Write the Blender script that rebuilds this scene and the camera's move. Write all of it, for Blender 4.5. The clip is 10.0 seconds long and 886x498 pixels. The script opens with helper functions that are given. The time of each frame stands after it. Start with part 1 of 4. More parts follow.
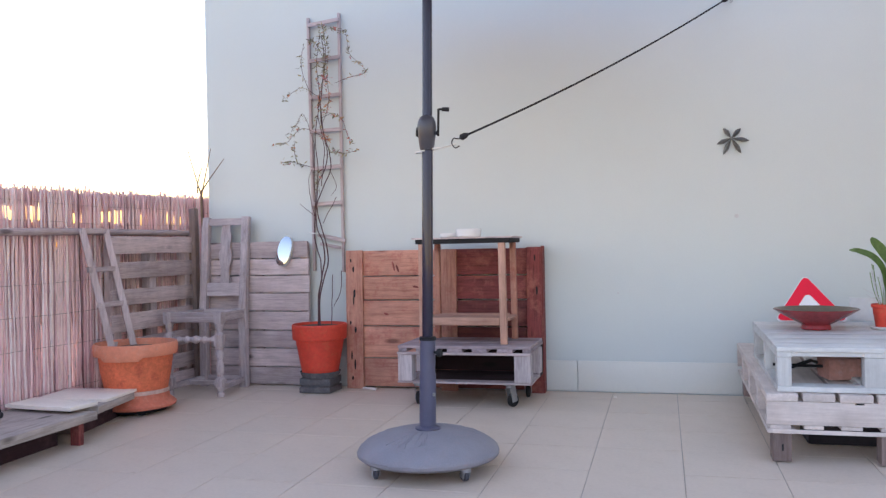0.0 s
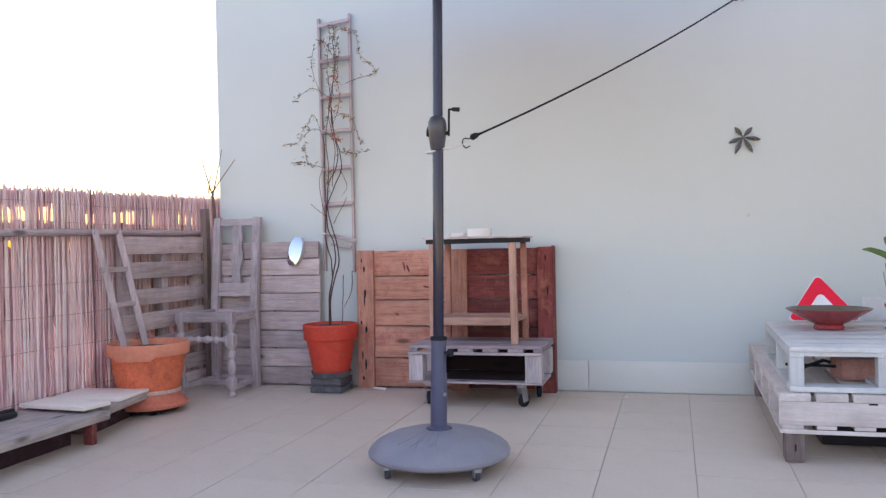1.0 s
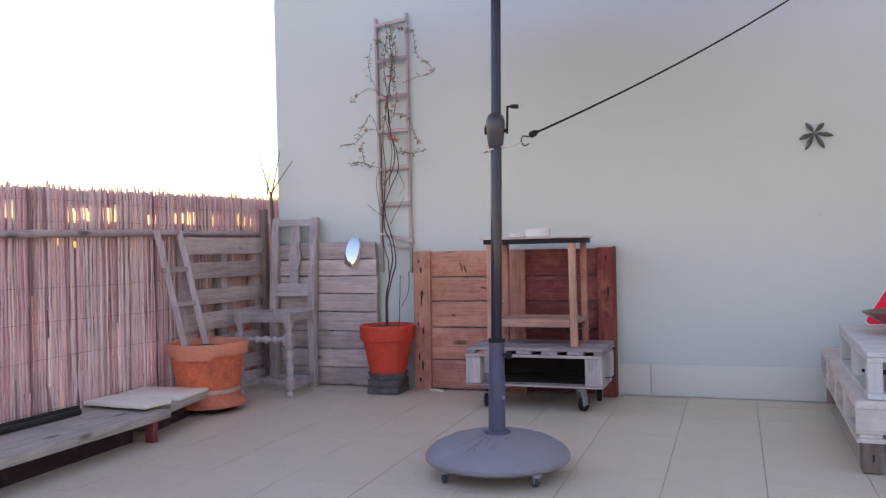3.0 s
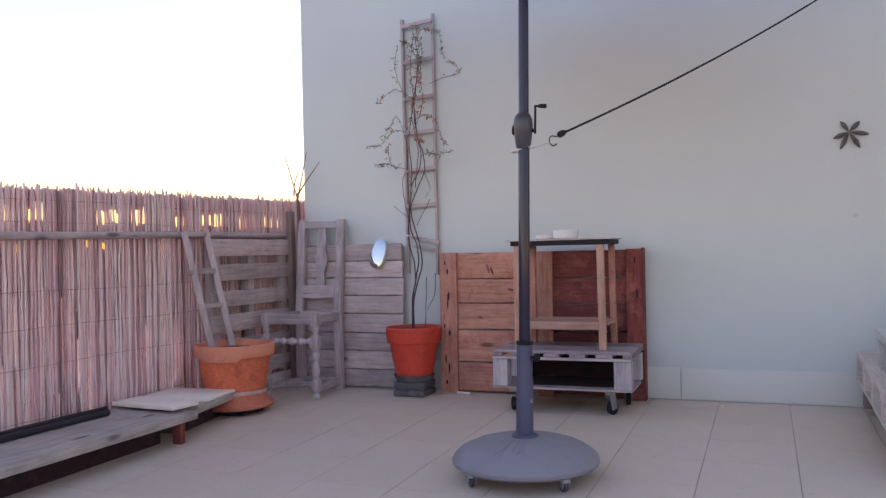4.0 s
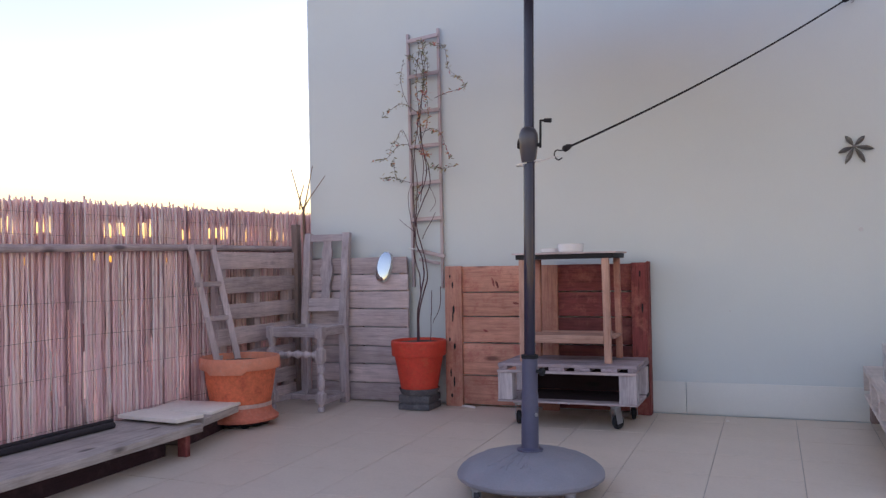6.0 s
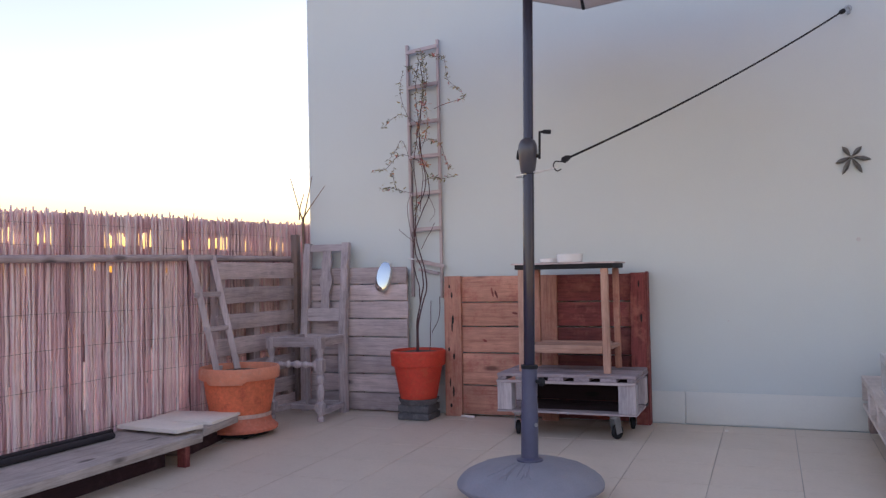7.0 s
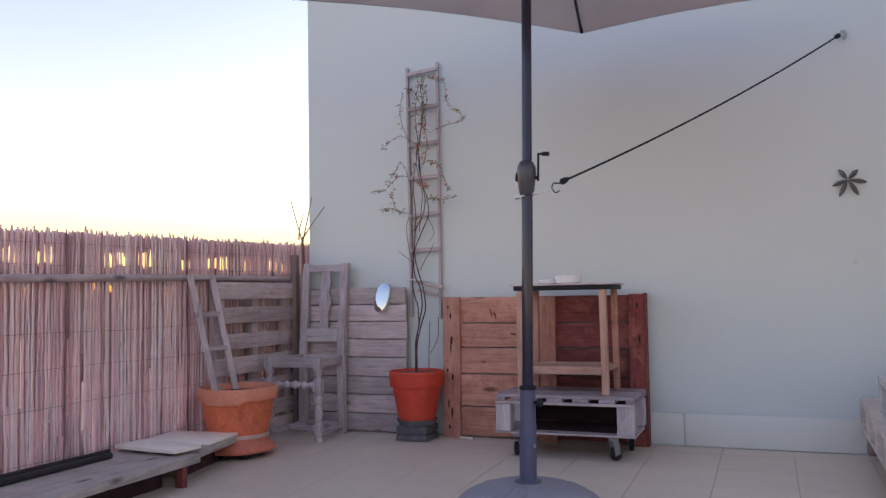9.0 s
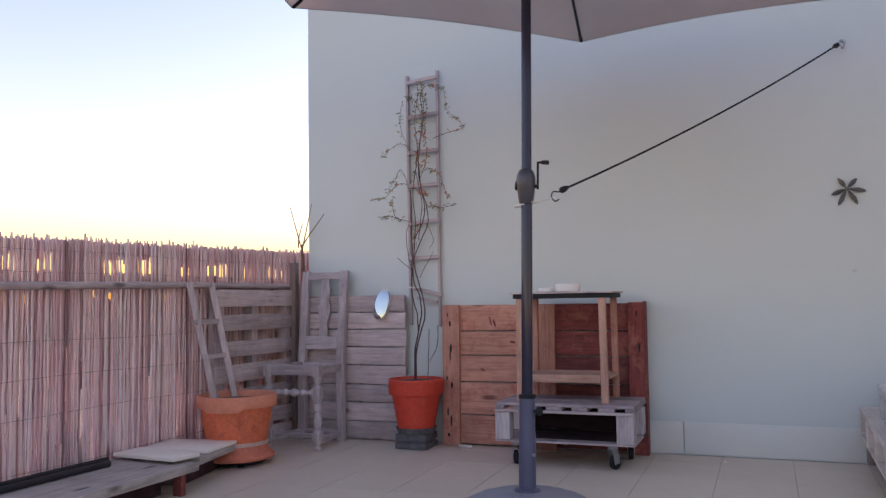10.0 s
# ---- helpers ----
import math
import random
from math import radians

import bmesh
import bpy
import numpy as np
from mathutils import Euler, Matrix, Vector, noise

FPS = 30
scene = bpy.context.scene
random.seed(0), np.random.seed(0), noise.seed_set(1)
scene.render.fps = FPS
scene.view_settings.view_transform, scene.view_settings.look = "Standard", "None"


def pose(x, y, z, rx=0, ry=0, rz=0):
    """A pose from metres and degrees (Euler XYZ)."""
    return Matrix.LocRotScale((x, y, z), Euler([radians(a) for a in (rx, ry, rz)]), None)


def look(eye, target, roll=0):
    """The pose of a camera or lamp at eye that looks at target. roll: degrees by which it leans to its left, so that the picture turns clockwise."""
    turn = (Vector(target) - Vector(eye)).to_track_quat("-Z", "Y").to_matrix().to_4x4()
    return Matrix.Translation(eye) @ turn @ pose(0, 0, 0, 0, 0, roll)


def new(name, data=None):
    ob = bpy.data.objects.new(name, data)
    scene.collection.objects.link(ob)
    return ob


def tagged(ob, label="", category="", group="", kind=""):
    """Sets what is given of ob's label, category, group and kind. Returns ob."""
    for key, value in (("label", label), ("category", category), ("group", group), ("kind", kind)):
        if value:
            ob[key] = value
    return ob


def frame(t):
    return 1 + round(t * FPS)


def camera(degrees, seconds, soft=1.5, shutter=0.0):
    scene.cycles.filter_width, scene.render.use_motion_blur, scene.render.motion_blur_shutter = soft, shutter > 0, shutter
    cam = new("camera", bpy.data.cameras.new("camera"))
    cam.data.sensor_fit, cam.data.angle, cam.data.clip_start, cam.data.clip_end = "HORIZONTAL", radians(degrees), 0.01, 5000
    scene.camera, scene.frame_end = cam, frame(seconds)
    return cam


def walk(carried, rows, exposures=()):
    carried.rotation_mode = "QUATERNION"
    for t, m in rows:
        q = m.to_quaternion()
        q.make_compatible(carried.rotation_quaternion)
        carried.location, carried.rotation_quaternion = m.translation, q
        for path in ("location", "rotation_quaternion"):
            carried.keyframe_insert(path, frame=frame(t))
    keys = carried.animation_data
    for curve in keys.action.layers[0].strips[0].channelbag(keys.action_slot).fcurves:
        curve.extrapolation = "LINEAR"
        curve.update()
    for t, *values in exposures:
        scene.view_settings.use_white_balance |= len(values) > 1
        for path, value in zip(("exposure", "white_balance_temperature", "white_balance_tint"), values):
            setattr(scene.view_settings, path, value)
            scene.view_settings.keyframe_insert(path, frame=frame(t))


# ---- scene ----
cam = camera(57.0, 10.0, soft=1.35)
PATH = [
    (0, (0.276, -3.007, 0.824), (-0.245, -1.076, 0.82), -1.2),
    (0.5, (0.277, -3.007, 0.822), (-0.252, -1.078, 0.819), -1.2),
    (1, (0.274, -3.009, 0.825), (-0.271, -1.084, 0.821), -1.3),
    (1.5, (0.273, -3.002, 0.823), (-0.299, -1.085, 0.821), -1.2),
    (2, (0.268, -2.989, 0.822), (-0.34, -1.083, 0.822), -1.3),
    (2.5, (0.263, -2.976, 0.821), (-0.379, -1.082, 0.822), -1.3),
    (4, (0.238, -2.933, 0.818), (-0.497, -1.073, 0.827), -1.3),
    (4.5, (0.238, -2.934, 0.816), (-0.509, -1.079, 0.831), -1.3),
    (5, (0.239, -2.94, 0.818), (-0.507, -1.085, 0.84), -1.3),
    (5.5, (0.24, -2.937, 0.817), (-0.507, -1.082, 0.848), -1.2),
    (7, (0.24, -2.956, 0.824), (-0.501, -1.1, 0.888), -1.2),
    (7.5, (0.242, -2.957, 0.825), (-0.5, -1.101, 0.9), -1.2),
    (8, (0.243, -2.962, 0.821), (-0.497, -1.106, 0.911), -1.1),
    (8.5, (0.243, -2.967, 0.821), (-0.494, -1.111, 0.924), -1.1),
    (9, (0.245, -2.97, 0.823), (-0.492, -1.114, 0.938), -1.0),
    (9.5, (0.246, -2.97, 0.822), (-0.491, -1.116, 0.95), -0.9),
    (10, (0.245, -2.972, 0.828), (-0.49, -1.116, 0.96), -0.9),
]
EXPOSURES = [(0, 3.42, 5880, 37), (1.0, 3.40, 5880, 37), (1.5, 3.37, 5890, 37), (2.5, 3.18, 5920, 39), (4.5, 2.86, 5920, 42), (7.5, 2.84, 5920, 42), (10, 2.68, 5920, 41)]
SKY, SUN, SUN_UP, SUN_TURN = 0.15, 0.5, 2.2, 34.0
walk(cam, [(t, look(eye, target, roll)) for t, eye, target, roll in PATH], EXPOSURES)

# ---- light: dusk sky, sun just down behind the reed fence ----
world = bpy.data.worlds.new("dusk_sky")
scene.world = world
world.use_nodes = True
wn, wl = world.node_tree.nodes, world.node_tree.links
sky = wn.new("ShaderNodeTexSky")
sky.sky_type = "NISHITA"
sky.sun_disc = False
sky.sun_elevation = radians(SUN_UP)
sky.sun_rotation = radians(SUN_TURN)
sky.air_density, sky.dust_density, sky.ozone_density = 1.0, 1.0, 1.0
wn["Background"].inputs["Strength"].default_value = SKY
wl.new(sky.outputs["Color"], wn["Background"].inputs["Color"])
sun = new("sun", bpy.data.lights.new("sun", "SUN"))
sun.data.energy, sun.data.angle, sun.data.color = SUN, radians(10), (1.0, 0.72, 0.48)
sun_way = Vector((-math.sin(radians(SUN_TURN)), math.cos(radians(SUN_TURN)), math.tan(radians(SUN_UP))))
sun.matrix_world = look(sun_way * 30, (0, 0, 0))


# ---- materials ----
def mat(name, rough=0.7, metal=0.0):
    m = bpy.data.materials.new(name)
    m.use_nodes = True
    n, l = m.node_tree.nodes, m.node_tree.links
    b = n["Principled BSDF"]
    b.inputs["Roughness"].default_value, b.inputs["Metallic"].default_value = rough, metal
    return m, n, l, b


def coords(n, l, scale):
    c, mp = n.new("ShaderNodeTexCoord"), n.new("ShaderNodeMapping")
    mp.inputs["Scale"].default_value = scale
    l.new(c.outputs["Object"], mp.inputs["Vector"])
    return mp.outputs["Vector"]


def noise_of(n, l, vec, scale, detail=6.0, rough=0.6):
    t = n.new("ShaderNodeTexNoise")
    t.inputs["Scale"].default_value, t.inputs["Detail"].default_value, t.inputs["Roughness"].default_value = scale, detail, rough
    l.new(vec, t.inputs["Vector"])
    return t.outputs["Fac"]


def ramp_of(n, l, fac, stops):
    r = n.new("ShaderNodeValToRGB")
    e = r.color_ramp.elements
    while len(e) < len(stops):
        e.new(0.5)
    for el, (at, col) in zip(e, stops):
        el.position, el.color = at, (*col, 1)
    l.new(fac, r.inputs["Fac"])
    return r.outputs["Color"]


def mix_of(n, l, fac, a, b, kind="MIX"):
    x = n.new("ShaderNodeMix")
    x.data_type, x.blend_type = "RGBA", kind
    for s, v in ((x.inputs["Factor"], fac), (x.inputs[6], a), (x.inputs[7], b)):
        if isinstance(v, (int, float)):
            s.default_value = v
        elif isinstance(v, tuple):
            s.default_value = (*v, 1)
        else:
            l.new(v, s)
    return x.outputs[2]


def bump_of(n, l, b, fac, strength, dist=0.002):
    u = n.new("ShaderNodeBump")
    u.inputs["Strength"].default_value, u.inputs["Distance"].default_value = strength, dist
    l.new(fac, u.inputs["Height"])
    l.new(u.outputs["Normal"], b.inputs["Normal"])


def shade(c, k):
    return tuple(min(1, v * k) for v in c)


def mottled(name, col, rough=0.7, metal=0.0, var=0.18, fine=60, coarse=4, bump=0.25, stain=None, vary=0.0, per_island=False, dist=0.002):
    """Colour with a coarse and a fine variation, stains, and fine relief."""
    m, n, l, b = mat(name, rough, metal)
    v = coords(n, l, (1, 1, 1))
    big, small = noise_of(n, l, v, coarse, 5), noise_of(n, l, v, fine, 4)
    c = ramp_of(n, l, big, [(0.3, shade(col, 1 - var)), (0.7, shade(col, 1 + var))])
    c = mix_of(n, l, 0.5, c, ramp_of(n, l, small, [(0.3, shade(col, 1 - var)), (0.7, shade(col, 1 + var))]))
    if stain:
        s = noise_of(n, l, v, coarse * 2.7, 8, 0.75)
        f = n.new("ShaderNodeMapRange")
        f.inputs["From Min"].default_value, f.inputs["From Max"].default_value, f.inputs["To Max"].default_value = 0.52, 0.72, 0.75
        l.new(s, f.inputs["Value"])
        c = mix_of(n, l, f.outputs["Result"], c, stain)
    if vary:
        o = n.new("ShaderNodeNewGeometry").outputs["Random Per Island"] if per_island else n.new("ShaderNodeObjectInfo").outputs["Random"]
        c = mix_of(n, l, 1.0, c, ramp_of(n, l, o, [(0.0, (1 - vary,) * 3), (1.0, (1 + vary * 0.4,) * 3)]), "MULTIPLY")
    l.new(c, b.inputs["Base Color"])
    bump_of(n, l, b, small, bump, dist)
    return m


def wood(name, col, dark, axis, rough=0.8, vary=0.3, bump=0.5, knots=True, worn=None):
    """Boards with the grain along one axis, knots, and a tone of its own for each board."""
    m, n, l, b = mat(name, rough)
    sc = {"x": (1.5, 26, 26), "y": (26, 1.5, 26), "z": (26, 26, 1.5)}[axis]
    o = n.new("ShaderNodeObjectInfo").outputs["Random"]
    c, mp = n.new("ShaderNodeTexCoord"), n.new("ShaderNodeMapping")
    mp.inputs["Scale"].default_value = sc
    sh = n.new("ShaderNodeVectorMath")
    sh.operation = "ADD"
    k = n.new("ShaderNodeMath")
    k.operation = "MULTIPLY"
    k.inputs[1].default_value = 37.0
    l.new(o, k.inputs[0])
    l.new(c.outputs["Object"], sh.inputs[0])
    l.new(k.outputs[0], sh.inputs[1])
    l.new(sh.outputs[0], mp.inputs["Vector"])
    grain = noise_of(n, l, mp.outputs["Vector"], 2.2, 8, 0.7)
    fine = noise_of(n, l, mp.outputs["Vector"], 9, 4, 0.7)
    col_out = ramp_of(n, l, grain, [(0.28, dark), (0.5, col), (0.75, shade(col, 1.3))])
    col_out = mix_of(n, l, 0.35, col_out, ramp_of(n, l, fine, [(0.35, dark), (0.65, shade(col, 1.15))]))
    patch = noise_of(n, l, sh.outputs[0], 5, 6, 0.65)
    col_out = mix_of(n, l, 0.55, col_out, ramp_of(n, l, patch, [(0.3, (0.62, 0.6, 0.6)), (0.65, (1.2, 1.2, 1.2))]), "MULTIPLY")
    if worn:
        f = n.new("ShaderNodeMapRange")
        f.inputs["From Min"].default_value, f.inputs["From Max"].default_value, f.inputs["To Max"].default_value = 0.5, 0.68, 0.8
        l.new(noise_of(n, l, sh.outputs[0], 9, 9, 0.75), f.inputs["Value"])
        col_out = mix_of(n, l, f.outputs["Result"], col_out, worn)
    if knots:
        vo = n.new("ShaderNodeTexVoronoi")
        ks = n.new("ShaderNodeMapping")
        ks.inputs["Scale"].default_value = {"x": (3, 9, 9), "y": (9, 3, 9), "z": (9, 9, 3)}[axis]
        l.new(sh.outputs[0], ks.inputs["Vector"])
        l.new(ks.outputs["Vector"], vo.inputs["Vector"])
        vo.inputs["Scale"].default_value = 1.0
        f = n.new("ShaderNodeMapRange")
        f.inputs["From Min"].default_value, f.inputs["From Max"].default_value = 0.08, 0.17
        f.inputs["To Min"].default_value, f.inputs["To Max"].default_value = 0.85, 0.0
        l.new(vo.outputs["Distance"], f.inputs["Value"])
        col_out = mix_of(n, l, f.outputs["Result"], col_out, shade(dark, 0.45))
    col_out = mix_of(n, l, 1.0, col_out, ramp_of(n, l, o, [(0.0, (1 - vary,) * 3), (1.0, (1 + vary * 0.5,) * 3)]), "MULTIPLY")
    l.new(col_out, b.inputs["Base Color"])
    bump_of(n, l, b, grain, bump, 0.003)
    return m


def woods(name, col, dark, **kw):
    return {a: wood(name + "_" + a, col, dark, a, **kw) for a in "xyz"}


def reed_material(name, per_island):
    m, n, l, b = mat(name, 0.6)
    o = n.new("ShaderNodeNewGeometry").outputs["Random Per Island"] if per_island else n.new("ShaderNodeObjectInfo").outputs["Random"]
    c = ramp_of(n, l, o, [(0.0, (0.15, 0.07, 0.075)), (0.07, (0.66, 0.41, 0.42)), (0.34, (0.93, 0.645, 0.66)), (0.75, (0.95, 0.745, 0.70)), (1.0, (0.95, 0.85, 0.84))])
    v = coords(n, l, (60, 60, 8))
    f = noise_of(n, l, v, 1.5, 6, 0.7)
    c = mix_of(n, l, 0.8, c, ramp_of(n, l, f, [(0.30, (0.30, 0.24, 0.25)), (0.43, (0.95, 0.92, 0.92)), (0.7, (1.15, 1.13, 1.1))]), "MULTIPLY")
    l.new(c, b.inputs["Base Color"])
    bump_of(n, l, b, f, 0.4)
    tr, ad = n.new("ShaderNodeBsdfTranslucent"), n.new("ShaderNodeMixShader")
    l.new(c, tr.inputs["Color"])
    ad.inputs["Fac"].default_value = 0.1
    l.new(b.outputs["BSDF"], ad.inputs[1])
    l.new(tr.outputs["BSDF"], ad.inputs[2])
    l.new(ad.outputs["Shader"], n["Material Output"].inputs["Surface"])
    return m


def glassy_mirror():
    m, n, l, b = mat("mirror_glass", 0.03, 1.0)
    b.inputs["Base Color"].default_value = (0.38, 0.42, 0.44, 1)
    return m


# Warm tone for the bounce from the added east wall.
OCHRE = mottled("ochre_plaster", (0.74, 0.60, 0.45), 0.9, var=0.04, fine=200, coarse=1.3, bump=0.35)
PLASTER = mottled("white_plaster", (0.59, 0.635, 0.625), 0.9, var=0.035, fine=220, coarse=1.3, bump=0.35, dist=0.0012)
SKIRT = mottled("white_skirting_tile", (0.64, 0.645, 0.60), 0.55, var=0.03, fine=90, coarse=3, bump=0.1)
TILE = mottled("floor_tile", (0.675, 0.56, 0.445), 0.5, var=0.07, fine=70, coarse=3.5, bump=0.12, vary=0.03, stain=(0.615, 0.50, 0.38))
TILE_FAR = mottled("floor_tile_far", (0.675, 0.56, 0.445), 0.5, var=0.07, fine=70, coarse=3.5, bump=0.12, vary=0.03, per_island=True)
GROUT = mottled("grout", (0.42, 0.37, 0.33), 0.95, var=0.15)
EARTH = mottled("far_ground", (0.10, 0.085, 0.065), 0.95, coarse=0.01, fine=0.2)
REED = reed_material("reed", False)
REED_BACK = reed_material("reed_back", True)
WIRE = mottled("rusty_wire", (0.28, 0.20, 0.17), 0.6, 0.6)
GREY = woods("weathered_wood", (0.59, 0.485, 0.475), (0.26, 0.195, 0.20), vary=0.26)
LADDER = woods("grey_trellis_wood", (0.53, 0.445, 0.45), (0.30, 0.235, 0.235), vary=0.15, knots=False)
LEGWOOD = woods("brown_leg_wood", (0.26, 0.19, 0.165), (0.12, 0.08, 0.07), vary=0.2, knots=False)
OAK = woods("grey_chair_wood", (0.51, 0.44, 0.445), (0.21, 0.165, 0.17), vary=0.12, knots=False)
# Red-brown; also darkens the brown pallet's right half for the table's shade.
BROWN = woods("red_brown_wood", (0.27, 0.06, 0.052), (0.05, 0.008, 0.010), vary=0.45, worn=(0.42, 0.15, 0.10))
TAN = woods("orange_brown_wood", (0.56, 0.275, 0.19), (0.30, 0.11, 0.075), vary=0.32, worn=(0.36, 0.085, 0.065))
CHALK = woods("chalky_grey_wood", (0.62, 0.55, 0.55), (0.30, 0.24, 0.25), vary=0.2, knots=False)
DECK = woods("dirty_deck_wood", (0.40, 0.32, 0.33), (0.14, 0.10, 0.11), vary=0.3)
PINE = woods("pine_wood", (0.52, 0.31, 0.23), (0.30, 0.13, 0.085), vary=0.15, knots=False)
WHITE = woods("white_painted_wood", (0.585, 0.585, 0.565), (0.54, 0.535, 0.515), vary=0.05, bump=0.25, knots=False, rough=0.6)
PINKWHITE = woods("thin_white_paint", (0.655, 0.575, 0.525), (0.575, 0.49, 0.44), vary=0.08, bump=0.25, knots=False, rough=0.65)
BENCH = woods("bench_wood", (0.46, 0.40, 0.36), (0.22, 0.18, 0.155), vary=0.15)
TERRA = mottled("terracotta", (0.72, 0.175, 0.075), 0.85, var=0.3, coarse=7, stain=(0.34, 0.045, 0.035))
RIM = mottled("pale_terracotta", (0.74, 0.27, 0.16), 0.9, var=0.16, coarse=8, stain=(0.70, 0.40, 0.30))
# Red clay toned down for the shade low on the pot.
SAUCER = mottled("shaded_red_terracotta", (0.58, 0.17, 0.10), 0.85, var=0.2, coarse=9, stain=(0.62, 0.28, 0.19))
RED_CLAY = mottled("red_orange_clay", (0.62, 0.055, 0.026), 0.65, var=0.2, coarse=9, stain=(0.58, 0.13, 0.05))
SOIL = mottled("soil", (0.12, 0.085, 0.06), 0.98, var=0.4, fine=90, bump=1.0, dist=0.01)
CONCRETE = mottled("dark_concrete", (0.10, 0.095, 0.10), 0.9, var=0.35, coarse=12, bump=0.6, stain=(0.24, 0.225, 0.22))
STONE = mottled("pale_stone", (0.88, 0.80, 0.70), 0.7, var=0.08, coarse=8)
RESIN = mottled("grey_resin", (0.255, 0.247, 0.272), 0.6, var=0.16, fine=240, coarse=9, bump=0.5, stain=(0.30, 0.25, 0.28))
POLE = mottled("grey_powder_coat", (0.022, 0.02, 0.04), 0.25, 0.1, var=0.06, bump=0.05)
SLEEVE = mottled("grey_sleeve_coat", (0.085, 0.085, 0.135), 0.4, 0.05, var=0.08, coarse=20, bump=0.1)
PLASTIC = mottled("dark_plastic", (0.055, 0.055, 0.07), 0.33, var=0.08, bump=0.1)
BLACK = mottled("black_rubber", (0.018, 0.018, 0.02), 0.6, var=0.2)
# Near-black colour for the shade under the benches.
BENCH_SHADE = wood("bench_shade_wood", (0.05, 0.016, 0.02), (0.018, 0.006, 0.008), "y", worn=(0.11, 0.05, 0.055))
# Very dark: the shade inside the dolly is put into this colour.
DOLLY_SHADE = wood("dolly_shade_wood", (0.03, 0.009, 0.011), (0.014, 0.005, 0.006), "x")
PALEBAND = mottled("lime_stained_clay", (0.58, 0.40, 0.33), 0.9, var=0.3, coarse=16, stain=(0.62, 0.27, 0.17))
IRON = mottled("dark_hook_steel", (0.06, 0.06, 0.065), 0.35, 0.8)
STEEL = mottled("zinc_steel", (0.42, 0.43, 0.45), 0.35, 0.9, var=0.1)
STRING = mottled("white_string", (0.72, 0.71, 0.68), 0.9)
CERAMIC = mottled("white_ceramic", (0.78, 0.77, 0.75), 0.25, var=0.03, bump=0.05)
STARMETAL = mottled("dull_pewter", (0.30, 0.29, 0.27), 0.5, 0.6, var=0.3, coarse=40)
MIRROR = glassy_mirror()
DARKROD = mottled("dark_rod", (0.035, 0.03, 0.034), 0.5, var=0.3)
REDPAINT = mottled("red_reflector", (0.86, 0.004, 0.03), 0.6, var=0.06)
WHITEPAINT = mottled("white_reflector", (0.80, 0.80, 0.80), 0.4, var=0.03)
BOWLRED = mottled("brown_glaze", (0.29, 0.026, 0.030), 0.2, var=0.3, coarse=14)
BOWLIN = mottled("olive_glaze", (0.10, 0.078, 0.05), 0.3, var=0.3, coarse=20)
BRICK = mottled("clay_brick", (0.50, 0.25, 0.20), 0.9, var=0.25, coarse=14, bump=0.7, stain=(0.52, 0.38, 0.34))
LEAF = mottled("green_leaf", (0.15, 0.24, 0.06), 0.4, var=0.3, coarse=30)
VINE = mottled("brown_vine", (0.085, 0.04, 0.045), 0.85, var=0.3, coarse=30)
SLATE = mottled("pale_grey_slab", (0.55, 0.55, 0.55), 0.8, var=0.08)
TWIG = mottled("dry_twig", (0.20, 0.125, 0.08), 0.85, var=0.25, coarse=30)


def fabric():
    m, n, l, b = mat("beige_canvas", 0.9)
    v = coords(n, l, (1, 1, 1))
    f = noise_of(n, l, v, 420, 2)
    c = ramp_of(n, l, noise_of(n, l, v, 3, 5), [(0.3, (0.73, 0.65, 0.62)), (0.7, (0.79, 0.715, 0.68))])
    l.new(c, b.inputs["Base Color"])
    bump_of(n, l, b, f, 0.2, 0.0008)
    tr, ad = n.new("ShaderNodeBsdfTranslucent"), n.new("ShaderNodeMixShader")
    l.new(c, tr.inputs["Color"])
    ad.inputs["Fac"].default_value = 0.58
    l.new(b.outputs["BSDF"], ad.inputs[1])
    l.new(tr.outputs["BSDF"], ad.inputs[2])
    l.new(ad.outputs["Shader"], n["Material Output"].inputs["Surface"])
    return m


def vine_leaf(name, tones):
    """Thin leaves, each with a tone of its own."""
    m, n, l, b = mat(name, 0.7)
    o = n.new("ShaderNodeNewGeometry").outputs["Random Per Island"]
    l.new(ramp_of(n, l, o, tones), b.inputs["Base Color"])
    return m


CANVAS = fabric()
DRYLEAF = vine_leaf("dull_vine_leaf", [(0.0, (0.10, 0.09, 0.055)), (0.4, (0.22, 0.21, 0.12)), (0.8, (0.34, 0.29, 0.17)), (1.0, (0.46, 0.36, 0.16))])
REDLEAF = vine_leaf("reddened_vine_leaf", [(0.0, (0.24, 0.055, 0.065)), (0.4, (0.50, 0.13, 0.13)), (0.7, (0.58, 0.30, 0.13)), (1.0, (0.46, 0.19, 0.15))])
POLE.node_tree.nodes["Principled BSDF"].inputs["Coat Weight"].default_value = 0.35
PLASTIC.node_tree.nodes["Principled BSDF"].inputs["Specular IOR Level"].default_value = 0.5
BLACK.node_tree.nodes["Principled BSDF"].inputs["Specular IOR Level"].default_value = 0.2
POLE.node_tree.nodes["Principled BSDF"].inputs["Coat Roughness"].default_value = 0.06
POLE.node_tree.nodes["Principled BSDF"].inputs["Specular IOR Level"].default_value = 0.25
DARKROD.node_tree.nodes["Principled BSDF"].inputs["Specular IOR Level"].default_value = 0.2
PLAIN = pose(0, 0, 0)


# ---- mesh helpers ----
def mesh_of(name, bm, material):
    bmesh.ops.recalc_face_normals(bm, faces=bm.faces)
    me = bpy.data.meshes.new(name)
    bm.to_mesh(me)
    bm.free()
    for m in material if isinstance(material, (list, tuple)) else [material]:
        me.materials.append(m)
    return me


